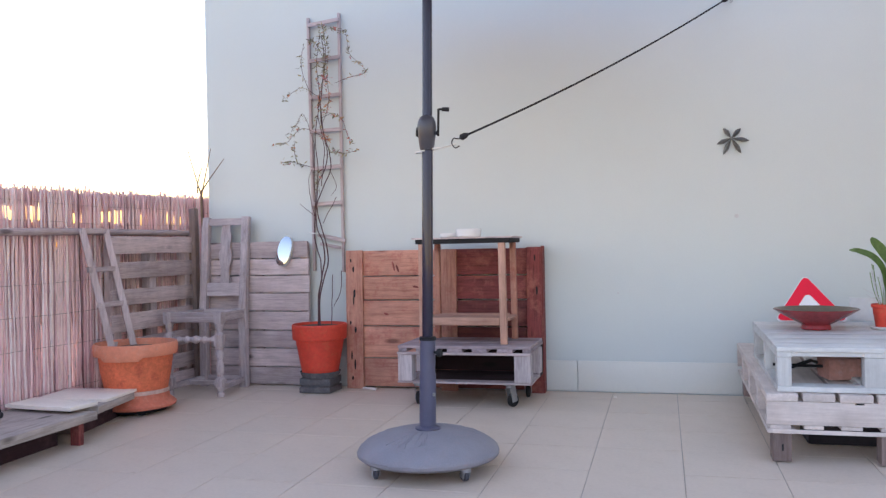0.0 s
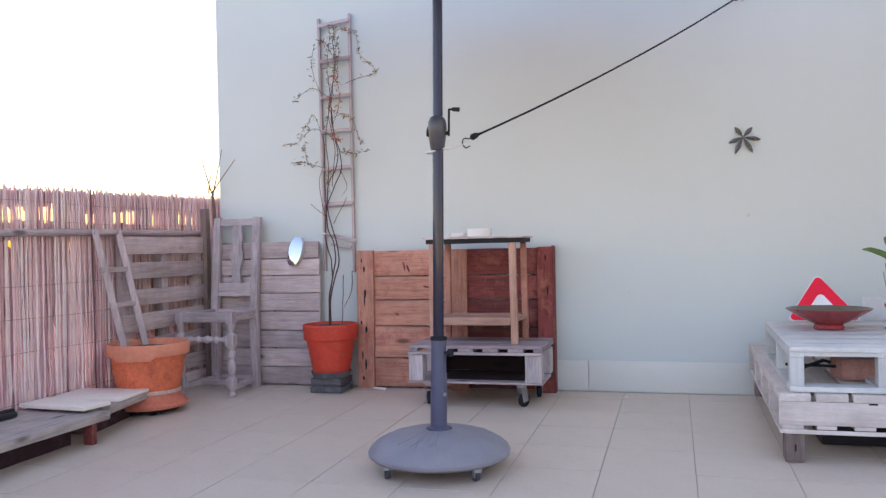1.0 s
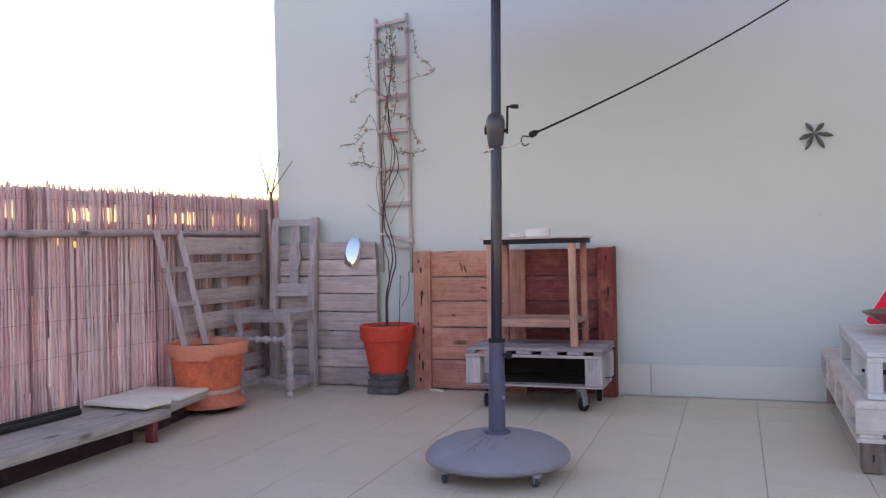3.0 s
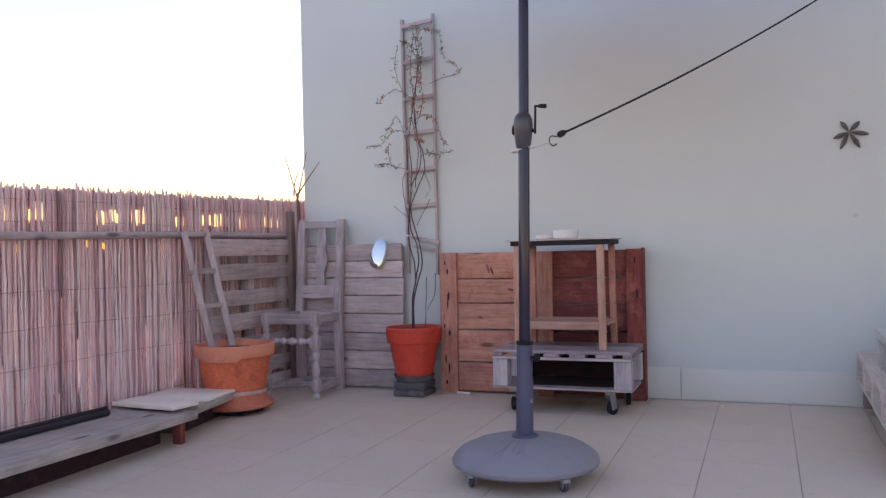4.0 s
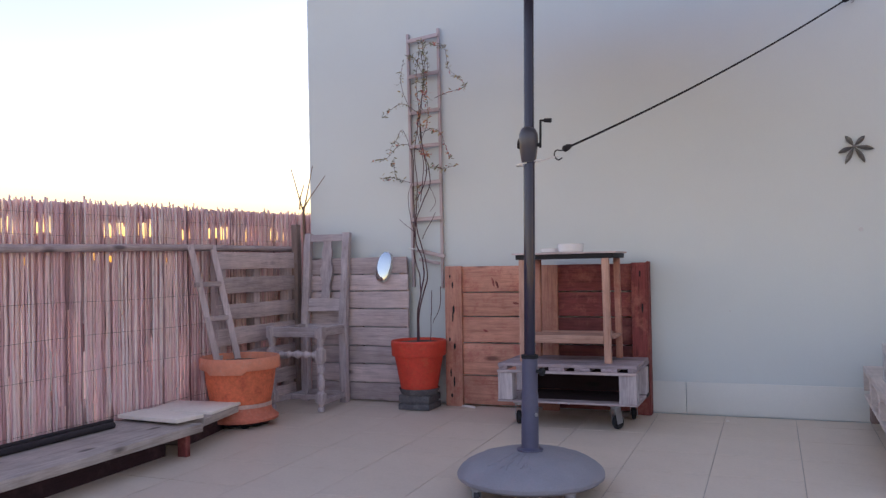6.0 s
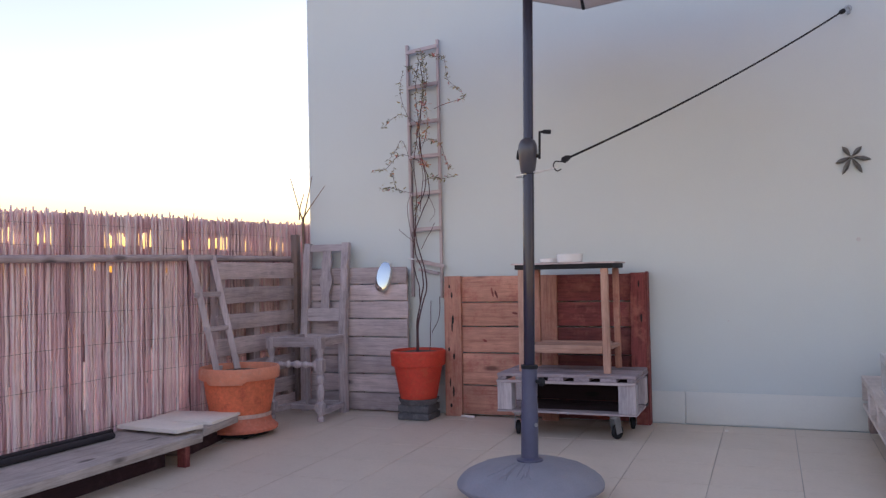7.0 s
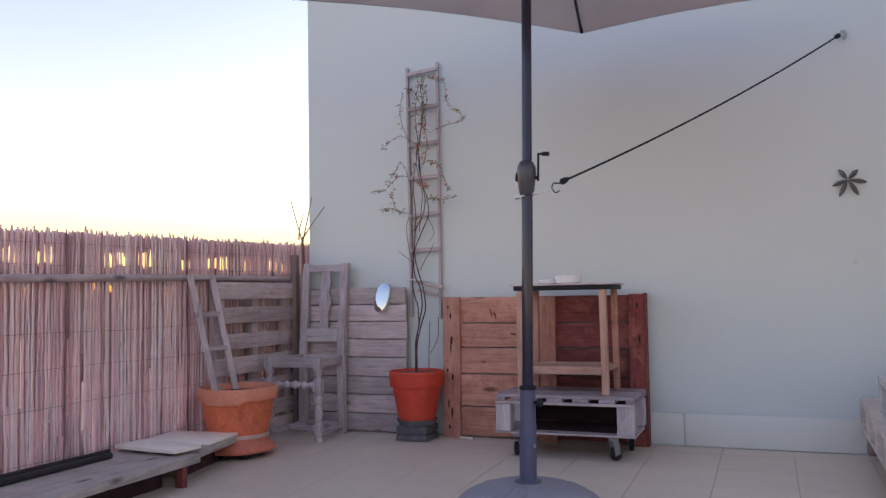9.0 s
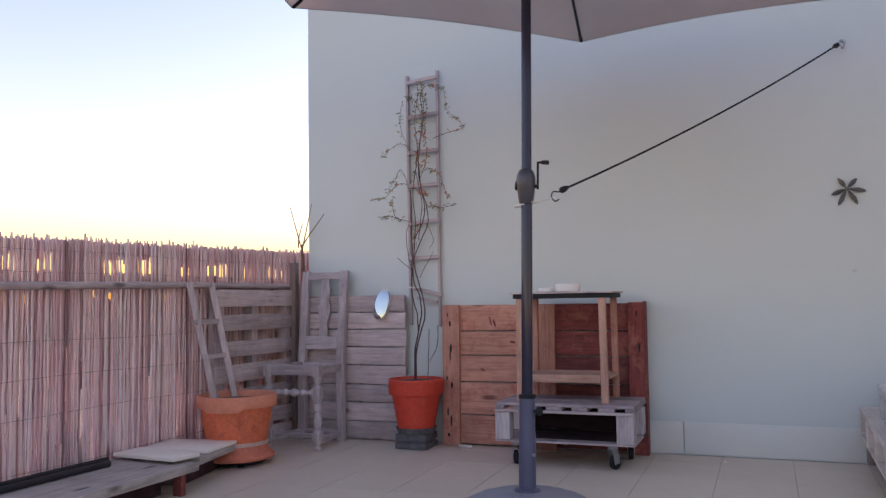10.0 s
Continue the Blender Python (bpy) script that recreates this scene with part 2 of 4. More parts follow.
def smooth(me, angle=35):
    me.polygons.foreach_set("use_smooth", [True] * len(me.polygons))
    me.set_sharp_from_angle(angle=radians(angle))


def part(name, bm, material, parent, label="", m=PLAIN, soft=True):
    me = mesh_of(name, bm, material)
    if soft:
        smooth(me)
    ob = new(name, me)
    ob.parent = parent
    ob.matrix_basis = m
    return tagged(ob, label)


def thing(name, m, label, category, group="", kind=""):
    ob = new(name)
    ob.empty_display_size = 0.05
    ob.matrix_basis = m
    return tagged(ob, label, category, group, kind)


def single(name, bm, material, m, label, category, group="", kind="", soft=True):
    me = mesh_of(name, bm, material)
    if soft:
        smooth(me)
    ob = new(name, me)
    ob.matrix_basis = m
    return tagged(ob, label, category, group, kind)


def box(x0, x1, y0, y1, z0, z1, bevel=0.003, rough=0.0, cuts=0, seed=0):
    """A bevelled board; rough warps it a little, as worn wood does."""
    bm = bmesh.new()
    bmesh.ops.create_cube(bm, size=1)
    c = Vector(((x0 + x1) / 2, (y0 + y1) / 2, (z0 + z1) / 2))
    s = (x1 - x0, y1 - y0, z1 - z0)
    for v in bm.verts:
        v.co = Vector((v.co.x * s[0], v.co.y * s[1], v.co.z * s[2]))
    if cuts:
        k = max(range(3), key=lambda i: s[i])
        long = [e for e in bm.edges if abs((e.verts[0].co - e.verts[1].co)[k]) > 0.9 * s[k]]
        bmesh.ops.subdivide_edges(bm, edges=long, cuts=cuts)
    b = min(bevel, 0.3 * min(s))
    if b > 0.0003:
        sharp = [e for e in bm.edges if len(e.link_faces) == 2 and e.calc_face_angle(0) > 0.5]
        bmesh.ops.bevel(bm, geom=sharp, offset=b, segments=2, affect="EDGES", profile=0.6)
    for v in bm.verts:
        if rough:
            v.co += rough * noise.noise_vector(v.co * 6 + Vector((seed * 3.1, seed * 1.7, seed)))
        v.co += c
    return bm


def lathe(profile, n=40, wave=None):
    """A turned form from (radius, height) pairs; wave(angle, i) moves a ring's height."""
    bm = bmesh.new()
    rings = []
    for i, (r, z) in enumerate(profile):
        if r < 1e-5:
            rings.append([bm.verts.new((0, 0, z))])
            continue
        rings.append([bm.verts.new((r * math.cos(a), r * math.sin(a), z + (wave(a, i) if wave else 0)))
                      for a in (2 * math.pi * k / n for k in range(n))])
    for a, b in zip(rings, rings[1:]):
        for k in range(n):
            q = (k + 1) % n
            if len(a) == 1 and len(b) == 1:
                continue
            if len(a) == 1:
                bm.faces.new((a[0], b[k], b[q]))
            elif len(b) == 1:
                bm.faces.new((a[k], b[0], a[q]))
            else:
                bm.faces.new((a[k], b[k], b[q], a[q]))
    return bm


def tube(points, radii, n=8, bm=None, closed=False):
    """A round bar along points, with one radius or one for each point."""
    bm = bm or bmesh.new()
    pts = [Vector(p) for p in points]
    if isinstance(radii, (int, float)):
        radii = [radii] * len(pts)
    rings, side = [], None
    for i, p in enumerate(pts):
        if closed:
            way = pts[(i + 1) % len(pts)] - pts[i - 1]
        else:
            way = pts[min(i + 1, len(pts) - 1)] - pts[max(i - 1, 0)]
        way.normalize()
        if side is None:
            side = way.orthogonal().normalized()
        side = (side - way * side.dot(way)).normalized()
        up = way.cross(side)
        rings.append([bm.verts.new(p + radii[i] * (math.cos(a) * side + math.sin(a) * up)) for a in (2 * math.pi * k / n for k in range(n))])
    pairs = list(zip(rings, rings[1:])) + ([(rings[-1], rings[0])] if closed else [])
    for a, b in pairs:
        for k in range(n):
            bm.faces.new((a[k], a[(k + 1) % n], b[(k + 1) % n], b[k]))
    if not closed:
        bm.faces.new(rings[0][::-1])
        bm.faces.new(rings[-1])
    return bm


def curve_points(points, steps=6):
    """A smooth line through points."""
    p = [Vector(q) for q in points]
    p = [2 * p[0] - p[1]] + p + [2 * p[-1] - p[-2]]
    out = []
    for a, b, c, d in zip(p, p[1:], p[2:], p[3:]):
        for k in range(steps):
            t = k / steps
            out.append(0.5 * (2 * b + (c - a) * t + (2 * a - 5 * b + 4 * c - d) * t * t + (3 * b - a - 3 * c + d) * t ** 3))
    return out + [p[-2]]


def join(*bms):
    out = bmesh.new()
    for b in bms:
        me = bpy.data.meshes.new("tmp")
        b.to_mesh(me)
        b.free()
        out.from_mesh(me)
        bpy.data.meshes.remove(me)
    return out


def moved(bm, m):
    bm.transform(m)
    return bm


def ground(y):
    """Height of the terrace floor, which drains away from the white wall."""
    return SLOPE * y


# ---- structure ----
SLOPE = 0.012
WALL_Y, WALL_X, FENCE_X = 1.508, -2.443, -2.65
single("ground", box(-400, 400, -400, 400, -7.2, -7.0, 0), EARTH, PLAIN, "dark earth ground far below the terrace", "ground", kind="structure", soft=False)
single("terrace_slab", box(-2.9, 3.4, -4.3, 1.5, -0.4, -0.09, 0), GROUT, PLAIN, "concrete slab under the terrace floor", "slab", kind="structure", soft=False)
single("wall_north", box(WALL_X, 3.4, WALL_Y, WALL_Y + 3.0, -0.4, 3.6, 0.006), PLASTER, PLAIN, "tall plain white plastered terrace wall", "wall", kind="structure")
single("parapet_south", box(-2.9, 3.6, -4.5, -4.3, -0.4, 0.95, 0.006), PLASTER, PLAIN, "plain white parapet closing the terrace", "parapet", kind="structure")
single("parapet_east", box(3.4, 3.6, -4.3, WALL_Y, -0.4, 0.75, 0.006), PLASTER, PLAIN, "plain white parapet at the open side of the terrace", "parapet", kind="structure")
# Out of view; added to darken the white wall's right end with warm bounce.
single("wall_east", box(1.88, 2.13, 0.3, WALL_Y, -0.4, 3.6, 0.006), OCHRE, PLAIN, "unseen ochre wall added to shade and warm the white wall", "wall", kind="structure")
for x0, x1 in ((WALL_X + 0.004, -1.1), (-1.096, -0.192), (-0.188, 0.72), (0.724, 1.64), (1.644, 3.39)):
    single("baseboard", box(x0, x1, WALL_Y - 0.011, WALL_Y - 0.002, 0.0225, 0.187, 0.002), SKIRT, PLAIN,
           "white skirting tile at the foot of the wall", "skirting", kind="structure")

# ---- low bench along the reed fence ----
bench = thing("low_bench", pose(-2.39, -0.95, ground(-0.95)), "low weathered grey plank bench along the reed fence", "bench")
part("plank", box(-0.22, 0.225, -1.6, 1.04, 0.103, 0.141, 0.004, 0.0035, 10, 3), BENCH["y"], bench)
part("leg", box(0.170, 0.216, 0.93, 0.96, 0.0, 0.103, 0.003), BROWN["z"], bench, "reddish brown wooden leg")
part("leg", box(-0.20, -0.14, 0.915, 0.95, 0.0, 0.103, 0.003), LEGWOOD["z"], bench, "reddish brown wooden leg")
part("leg", box(-0.20, 0.215, -0.9, -0.865, 0.0, 0.103, 0.003), BROWN["x"], bench, "reddish brown wooden leg")
# Dark board added under the plank; its colour stands for the shade there.
part("beam", box(0.075, 0.11, -1.6, 0.925, 0.0, 0.1025, 0.003, 0.002, 8, 12), BENCH_SHADE, bench, "dark board added for the shade under the plank")
step = thing("short_bench", pose(-2.44, 0.33, ground(0.33), 0, 0, 12), "short weathered plank bench beside the terracotta pot", "bench")
part("plank", box(-0.19, 0.185, -0.215, 0.215, 0.095, 0.130, 0.004, 0.003, 4, 5), BENCH["y"], step)
part("leg", box(-0.17, 0.05, -0.19, -0.155, 0, 0.095), LEGWOOD["x"], step)
# Same kind of added board, giving the short bench its dark underside.
part("beam", box(0.06, 0.09, -0.2, 0.2, 0.0, 0.0945, 0.003), BENCH_SHADE, step, "dark board added for the shade under the plank")
part("leg", box(-0.17, 0.05, 0.15, 0.185, 0, 0.095), LEGWOOD["x"], step)
single("stone_slab", box(-0.188, 0.198, -0.080, 0.083, 0, 0.018, 0.004, 0.003, 4, 2), STONE, pose(-2.41, 0.085, ground(0) + 0.142, 0, 0, -6),
       "pale flat stone slab lying on the low bench", "slab", "pale slabs on the bench")
single("stone_slab", box(-0.185, 0.185, -0.14, 0.14, 0, 0.015, 0.004, 0.003, 4, 4), STONE, pose(-2.45, 0.375, ground(0.33) + 0.1305, 0, 0, 8),
       "pale flat stone slab lying on the short bench", "slab", "pale slabs on the bench")
single("dark_rod", tube([(0, -1.2, 0), (0, -0.1, 0.001), (0.003, 0.12, 0)], 0.014, 10), DARKROD, pose(-2.49, -0.24, 0.141 + 0.014 - 0.011),
       "dark round rod lying on the bench", "rod", "dark rods on the bench")
single("dark_rod", tube([(0, -1.2, 0), (0, -0.1, 0.001), (0.003, 0.17, 0)], 0.011, 10), DARKROD, pose(-2.585, -0.2, 0.141 + 0.011 - 0.011),
       "dark thin rod lying on the bench at the fence", "rod", "dark rods on the bench")

# ---- large terracotta pot with a small ladder trellis ----
POT = Vector((-2.378, 0.665, ground(0.665)))
pot = thing("terracotta_pot", pose(*POT), "large faded terracotta pot on a footed saucer", "plant pot")


def lip(a, i):
    d = abs((a - radians(-75) + math.pi) % (2 * math.pi) - math.pi)
    return -0.018 if i in (0, 1, 2, 8) and d < 0.5 else 0.0


part("body", lathe([(0.0, 0.10), (0.150, 0.10), (0.157, 0.125), (0.172, 0.2), (0.184, 0.287), (0.186, 0.297), (0.186, 0.305), (0.0, 0.305)], 56), TERRA, pot)
part("rim", lathe([(0.1865, 0.297), (0.203, 0.297), (0.207, 0.303), (0.209, 0.347), (0.203, 0.359), (0.195, 0.359), (0.190, 0.349), (0.1865, 0.31), (0.1865, 0.297)], 56, lip), RIM, pot, "paler terracotta rim")
part("soil", lathe([(0.0, 0.330), (0.08, 0.337), (0.186, 0.324), (0.186, 0.312)], 32), SOIL, pot, "dry dark soil")
part("saucer", lathe([(0.0, 0.025), (0.165, 0.025), (0.194, 0.032), (0.197, 0.045), (0.166, 0.072), (0.159, 0.098), (0.162, 0.112), (0.0, 0.112)], 48), SAUCER, pot, "terracotta saucer with a paler worn rim")
part("lime_band", lathe([(0.1585, 0.100), (0.1628, 0.102), (0.1628, 0.119), (0.1595, 0.121)], 48), PALEBAND, pot, "pale lime-stained band")
# Added black disc; stands in for the deep shade below the saucer.
part("base_plate", lathe([(0, 0.010), (0.150, 0.010), (0.156, 0.016), (0.150, 0.0245), (0, 0.0245)], 40), BLACK, pot, "black disc added for the shade under the saucer")
for k in range(4):
    a = radians(45 + 90 * k)
    part("foot", lathe([(0, 0), (0.018, 0), (0.02, 0.0098), (0, 0.0098)], 12), BLACK, pot, "black foot", pose(0.125 * math.cos(a), 0.125 * math.sin(a), 0))



def bar(a, b, w, d, side=(1, 0, 0), bevel=0.002, rough=0.0, seed=0):
    """A square bar from a to b, w wide along side and d deep."""
    a, b = Vector(a), Vector(b)
    z = (b - a).normalized()
    x = Vector(side)
    x = (x - z * x.dot(z)).normalized()
    y = z.cross(x)
    bm = box(-w / 2, w / 2, -d / 2, d / 2, 0, (b - a).length, bevel, rough, 6 if rough else 0, seed)
    m = Matrix((x, y, z)).transposed().to_4x4()
    m.translation = a
    bm.transform(m)
    return bm


small = thing("ladder_trellis", PLAIN, "short weathered wooden ladder trellis standing in the terracotta pot", "trellis")
L0, L1 = Vector((-2.57, 0.515, 0.955)), Vector((-2.492, 0.628, 0.325))
R0, R1 = Vector((-2.57, 0.695, 0.957)), Vector((-2.462, 0.767, 0.325))
part("stile", bar(L1, L0, 0.033, 0.018, (0.7, 0.7, 0)), LADDER["z"], small)
part("stile", bar(R1, R0, 0.033, 0.018, (0.7, 0.7, 0)), LADDER["z"], small)
for f, o in ((0.015, 0.01), (0.33, 0.03), (0.62, 0.02)):
    a, b = L0.lerp(L1, f), R0.lerp(R1, f)
    w = (b - a).normalized() * o
    part("rung", bar(a - w, b + w, 0.026, 0.016, (0, 0, 1)), LADDER["y"], small)

# ---- grey slatted pallet leaning on the fence ----
slats = thing("grey_pallet", PLAIN, "weathered grey slatted pallet standing against the reed fence", "pallet", "grey pallets")
for i, z in enumerate((0.921, 0.780, 0.630, 0.498, 0.358, 0.22, 0.112)):
    part("slat", box(-2.566, -2.548, 0.705 + 0.006 * (i % 3), 1.497, z - 0.096 + 0.005 * (i % 3), z, 0.003, 0.004, 6, i + 20), GREY["y"], slats)
for y in (0.775, 1.1, 1.455):
    part("stringer", box(-2.625, -2.5665, y - 0.03, y + 0.03, ground(1.1) - 0.001, 0.905, 0.003), GREY["z"], slats)

# ---- grey boarded pallet against the white wall ----
back = thing("grey_pallet", PLAIN, "weathered grey boarded pallet standing against the white wall", "pallet", "grey pallets")
edges = [0.883, 0.778, 0.678, 0.571, 0.463, 0.349, 0.241, 0.130, 0.022]
for i, (a, b) in enumerate(zip(edges, edges[1:])):
    part("slat", box(-2.415, -1.758 + 0.004 * ((i * 7) % 3), 1.448, 1.466, b + 0.003, a - 0.003, 0.003, 0.0035, 6, i), GREY["x"], back)
for x in (-2.385, -2.09, -1.79):
    part("stringer", box(x - 0.024, x + 0.024, 1.4665, 1.496, ground(1.45), 0.87, 0.003), GREY["z"], back)
mirror = thing("oval_mirror", pose(-1.896, 1.4435, 0.817, 0, 0, 0), "small oval wing mirror hung on the grey pallet", "mirror")


def oval(rx, rz, d, bulge):
    bm = bmesh.new()
    rings = []
    for s, y in ((1.0, 0.0), (1.0, -d * 0.6), (0.93, -d), (0.6, -d - bulge * 0.65), (0.3, -d - bulge * 0.92)):
        rings.append([bm.verts.new((s * rx * math.copysign(abs(math.cos(a)) ** 0.8, math.cos(a)), y, s * rz * math.copysign(abs(math.sin(a)) ** 0.8, math.sin(a))))
                      for a in (2 * math.pi * k / 36 for k in range(36))])
    top = bm.verts.new((0, -d - bulge, 0))
    for a, b in zip(rings, rings[1:]):
        for k in range(36):
            bm.faces.new((a[k], a[(k + 1) % 36], b[(k + 1) % 36], b[k]))
    for k in range(36):
        bm.faces.new((rings[-1][k], rings[-1][(k + 1) % 36], top))
    bm.faces.new(rings[0][::-1])
    return bm


LEAN = pose(0, 0, 0, -11, 12, 2)
part("housing", oval(0.0455, 0.0915, 0.022, 0.001), SLATE, mirror, "pale grey rim", LEAN)
part("glass", oval(0.042, 0.088, 0.003, 0.004), MIRROR, mirror, "bright convex mirror glass", LEAN @ pose(-0.001, -0.0245, 0))

# ---- old wooden chair ----
chair = thing("wooden_chair", pose(-2.284, 1.235, ground(1.24)), "old grey wooden chair frame without its seat panel, with turned legs", "chair")
FL, FR, BL, BR = (-0.165, -0.165), (0.155, -0.165), (-0.135, 0.155), (0.128, 0.155)


def turned(h):
    p = [(0.0, 0.0), (0.019, 0.0), (0.021, 0.02), (0.014, 0.03), (0.02, 0.045), (0.026, 0.06), (0.026, 0.10), (0.015, 0.115), (0.021, 0.14), (0.024, 0.165), (0.019, 0.19), (0.013, 0.21),
         (0.022, 0.225), (0.024, 0.245), (0.015, 0.262), (0.027, 0.28), (0.027, 0.345), (0.016, 0.36), (0.019, 0.38), (0.025, 0.40), (0.021, 0.425), (0.014, 0.437), (0.024, 0.45), (0.026, 0.458), (0.026, h), (0, h)]
    return lathe(p, 20)


for x, y in (FL, FR):
    leg = part("leg", turned(0.466), OAK["z"], chair, "turned front leg", pose(x, y, 0))
    part("block", box(-0.024, 0.024, -0.024, 0.024, 0.283, 0.345, 0.003), OAK["z"], leg)
    part("block", box(-0.024, 0.024, -0.024, 0.024, 0.055, 0.10, 0.003), OAK["z"], leg)
    part("block", box(-0.024, 0.024, -0.024, 0.024, 0.408, 0.4755, 0.003), OAK["z"], leg)
for x, y in (BL, BR):
    bm = join(bar((x, y, 0), (x, y, 0.47), 0.046, 0.042), bar((x, y, 0.465), (x * 1.02, y + 0.06, 1.02), 0.046, 0.036))
    part("back_post", bm, OAK["z"], chair)
part("seat_rail", box(-0.145, 0.135, -0.187, -0.153, 0.416, 0.471, 0.005, 0.001, 3, 8), OAK["x"], chair)
part("seat_rail", box(-0.115, 0.115, 0.14, 0.17, 0.418, 0.468, 0.003), OAK["x"], chair)
part("seat_rail", bar((-0.162, -0.145, 0.443), (-0.137, 0.135, 0.443), 0.05, 0.03, (0, 0, 1)), OAK["y"], chair)
part("seat_rail", bar((0.155, -0.145, 0.443), (0.130, 0.135, 0.443), 0.05, 0.03, (0, 0, 1)), OAK["y"], chair)
spin = [(0.0, 0.0), (0.012, 0.0), (0.014, 0.02), (0.020, 0.035), (0.012, 0.05), (0.013, 0.07), (0.022, 0.085), (0.012, 0.10), (0.015, 0.115), (0.024, 0.137), (0.015, 0.16), (0.012, 0.174), (0.022, 0.19), (0.013, 0.205), (0.012, 0.225), (0.02, 0.238), (0.013, 0.255), (0.012, 0.272), (0, 0.272)]
part("stretcher", lathe(spin, 16), OAK["x"], chair, "turned front stretcher", pose(-0.141, -0.165, 0.318, 0, 90, 0) @ Matrix.Diagonal((1, 1, 1.07, 1)))
part("stretcher", bar((-0.163, -0.145, 0.05), (-0.137, 0.135, 0.05), 0.032, 0.024, (0, 0, 1)), OAK["y"], chair)
part("stretcher", bar((0.154, -0.145, 0.05), (0.130, 0.135, 0.05), 0.032, 0.024, (0, 0, 1)), OAK["y"], chair)
part("stretcher", box(-0.115, 0.115, 0.145, 0.166, 0.04, 0.068, 0.003), OAK["x"], chair)
part("stretcher", box(-0.147, 0.125, -0.012, 0.012, 0.036, 0.063, 0.003), OAK["x"], chair)


def tilt_y(z):
    return 0.155 + 0.06 * max(0, (z - 0.465) / 0.555)


def plate(outline, y_of, d):
    """A flat board in the chair's back, from half-widths by height."""
    bm = bmesh.new()
    front, rear = [], []
    for w, z in outline:
        for row, o in ((front, -d / 2), (rear, d / 2)):
            row.append((bm.verts.new((-w, y_of(z) + o, z)), bm.verts.new((w, y_of(z) + o, z))))
    for i in range(len(outline) - 1):
        f, g, h, k = front[i], front[i + 1], rear[i], rear[i + 1]
        for q in ((f[0], f[1], g[1], g[0]), (h[0], k[0], k[1], h[1]), (f[0], g[0], k[0], h[0]), (f[1], h[1], k[1], g[1])):
            bm.faces.new(q)
    bm.faces.new((front[0][0], rear[0][0], rear[0][1], front[0][1]))
    bm.faces.new((front[-1][0], front[-1][1], rear[-1][1], rear[-1][0]))
    return bm


part("top_rail", plate([(0.117, 0.970), (0.117, 1.012)], tilt_y, 0.022), OAK["x"], chair)
part("lower_rail", plate([(0.114, 0.545), (0.114, 0.622)], tilt_y, 0.020), OAK["x"], chair)
part("splat", plate([(0.030, 0.620), (0.029, 0.65), (0.025, 0.70), (0.030, 0.73), (0.042, 0.77), (0.043, 0.80), (0.033, 0.83), (0.027, 0.85), (0.033, 0.875), (0.037, 0.90), (0.029, 0.925), (0.026, 0.95), (0.030, 0.972)], tilt_y, 0.012), OAK["z"], chair)

# ---- post at the end of the fence ----
single("fence_post", box(-2.565, -2.522, 1.475, 1.52, 0.005, 1.10, 0.005, 0.003, 8, 145), LEGWOOD["z"], PLAIN, "weathered brown post at the end of the reed fence", "post", kind="structure")

# ---- dry twig in the corner ----
twig = tube(curve_points([(0, 0, 0), (0.01, 0, 0.6), (0.0, 0, 1.08), (0.005, 0, 1.19)]), 0.007, 6)
for pts in ([(0.002, 0, 1.15), (-0.03, 0.0, 1.25), (-0.085, 0.0, 1.43)], [(0.005, 0, 1.17), (0.03, 0.005, 1.28), (0.065, 0.01, 1.44)],
            [(0.005, 0, 1.18), (0.06, -0.005, 1.25), (0.165, -0.01, 1.37)], [(-0.025, 0, 1.17), (-0.02, 0, 1.24), (0.01, 0, 1.33)]):
    tube(curve_points(pts), [0.0046 - 0.0024 * i / (len(curve_points(pts)) - 1) for i in range(len(curve_points(pts)))], 6, twig)
single("dry_twig", twig, TWIG, pose(-2.447, 1.432, ground(1.43)), "bare dry forked twig standing in the corner", "twig")

# ---- tall ladder trellis on the wall ----
tall = thing("ladder_trellis", PLAIN, "tall narrow weathered wooden ladder trellis fixed to the white wall", "trellis")
TY = WALL_Y - 0.013
part("stile", bar((-1.733, TY, 0.70), (-1.742, TY, 2.208), 0.015, 0.022), LADDER["z"], tall)
part("stile", bar((-1.548, TY, 0.69), (-1.546, TY, 2.22), 0.014, 0.022), LADDER["z"], tall)
for zl, zr in ((2.158, 2.178), (1.945, 1.958), (1.728, 1.738), (1.527, 1.533), (1.305, 1.316), (1.095, 1.102)):
    part("rung", bar((-1.738, TY - 0.019, zl), (-1.541, TY - 0.019, zr), 0.022, 0.014, (0, 0, 1)), LADDER["x"], tall)
part("rung", bar((-1.70, TY - 0.019, 0.915), (-1.525, TY - 0.019, 0.875), 0.022, 0.014, (0, 0, 1)), LADDER["x"], tall)
part("rung", bar((-1.68, TY - 0.034, 0.86), (-1.55, TY - 0.034, 0.835), 0.018, 0.014, (0, 0, 1)), LADDER["x"], tall)
part("tie", tube(curve_points([(-1.748, TY - 0.03, 0.928), (-1.71, TY - 0.045, 0.922), (-1.662, TY - 0.04, 0.920)]), 0.004, 6), STRING, tall, "pale string tie")

# ---- red pot with a climbing plant ----
RP = Vector((-1.636, 1.325, ground(1.32)))
single("concrete_block", join(box(-0.094, 0.094, -0.09, 0.09, 0, 0.034, 0.005, 0.003, 2, 6), box(-0.084, 0.084, -0.08, 0.08, 0.030, 0.046, 0.002),
                              box(-0.092, 0.092, -0.088, 0.088, 0.044, 0.082, 0.005, 0.003, 2, 9)), CONCRETE,
       pose(*RP), "dark weathered grooved concrete block under the red pot", "block")
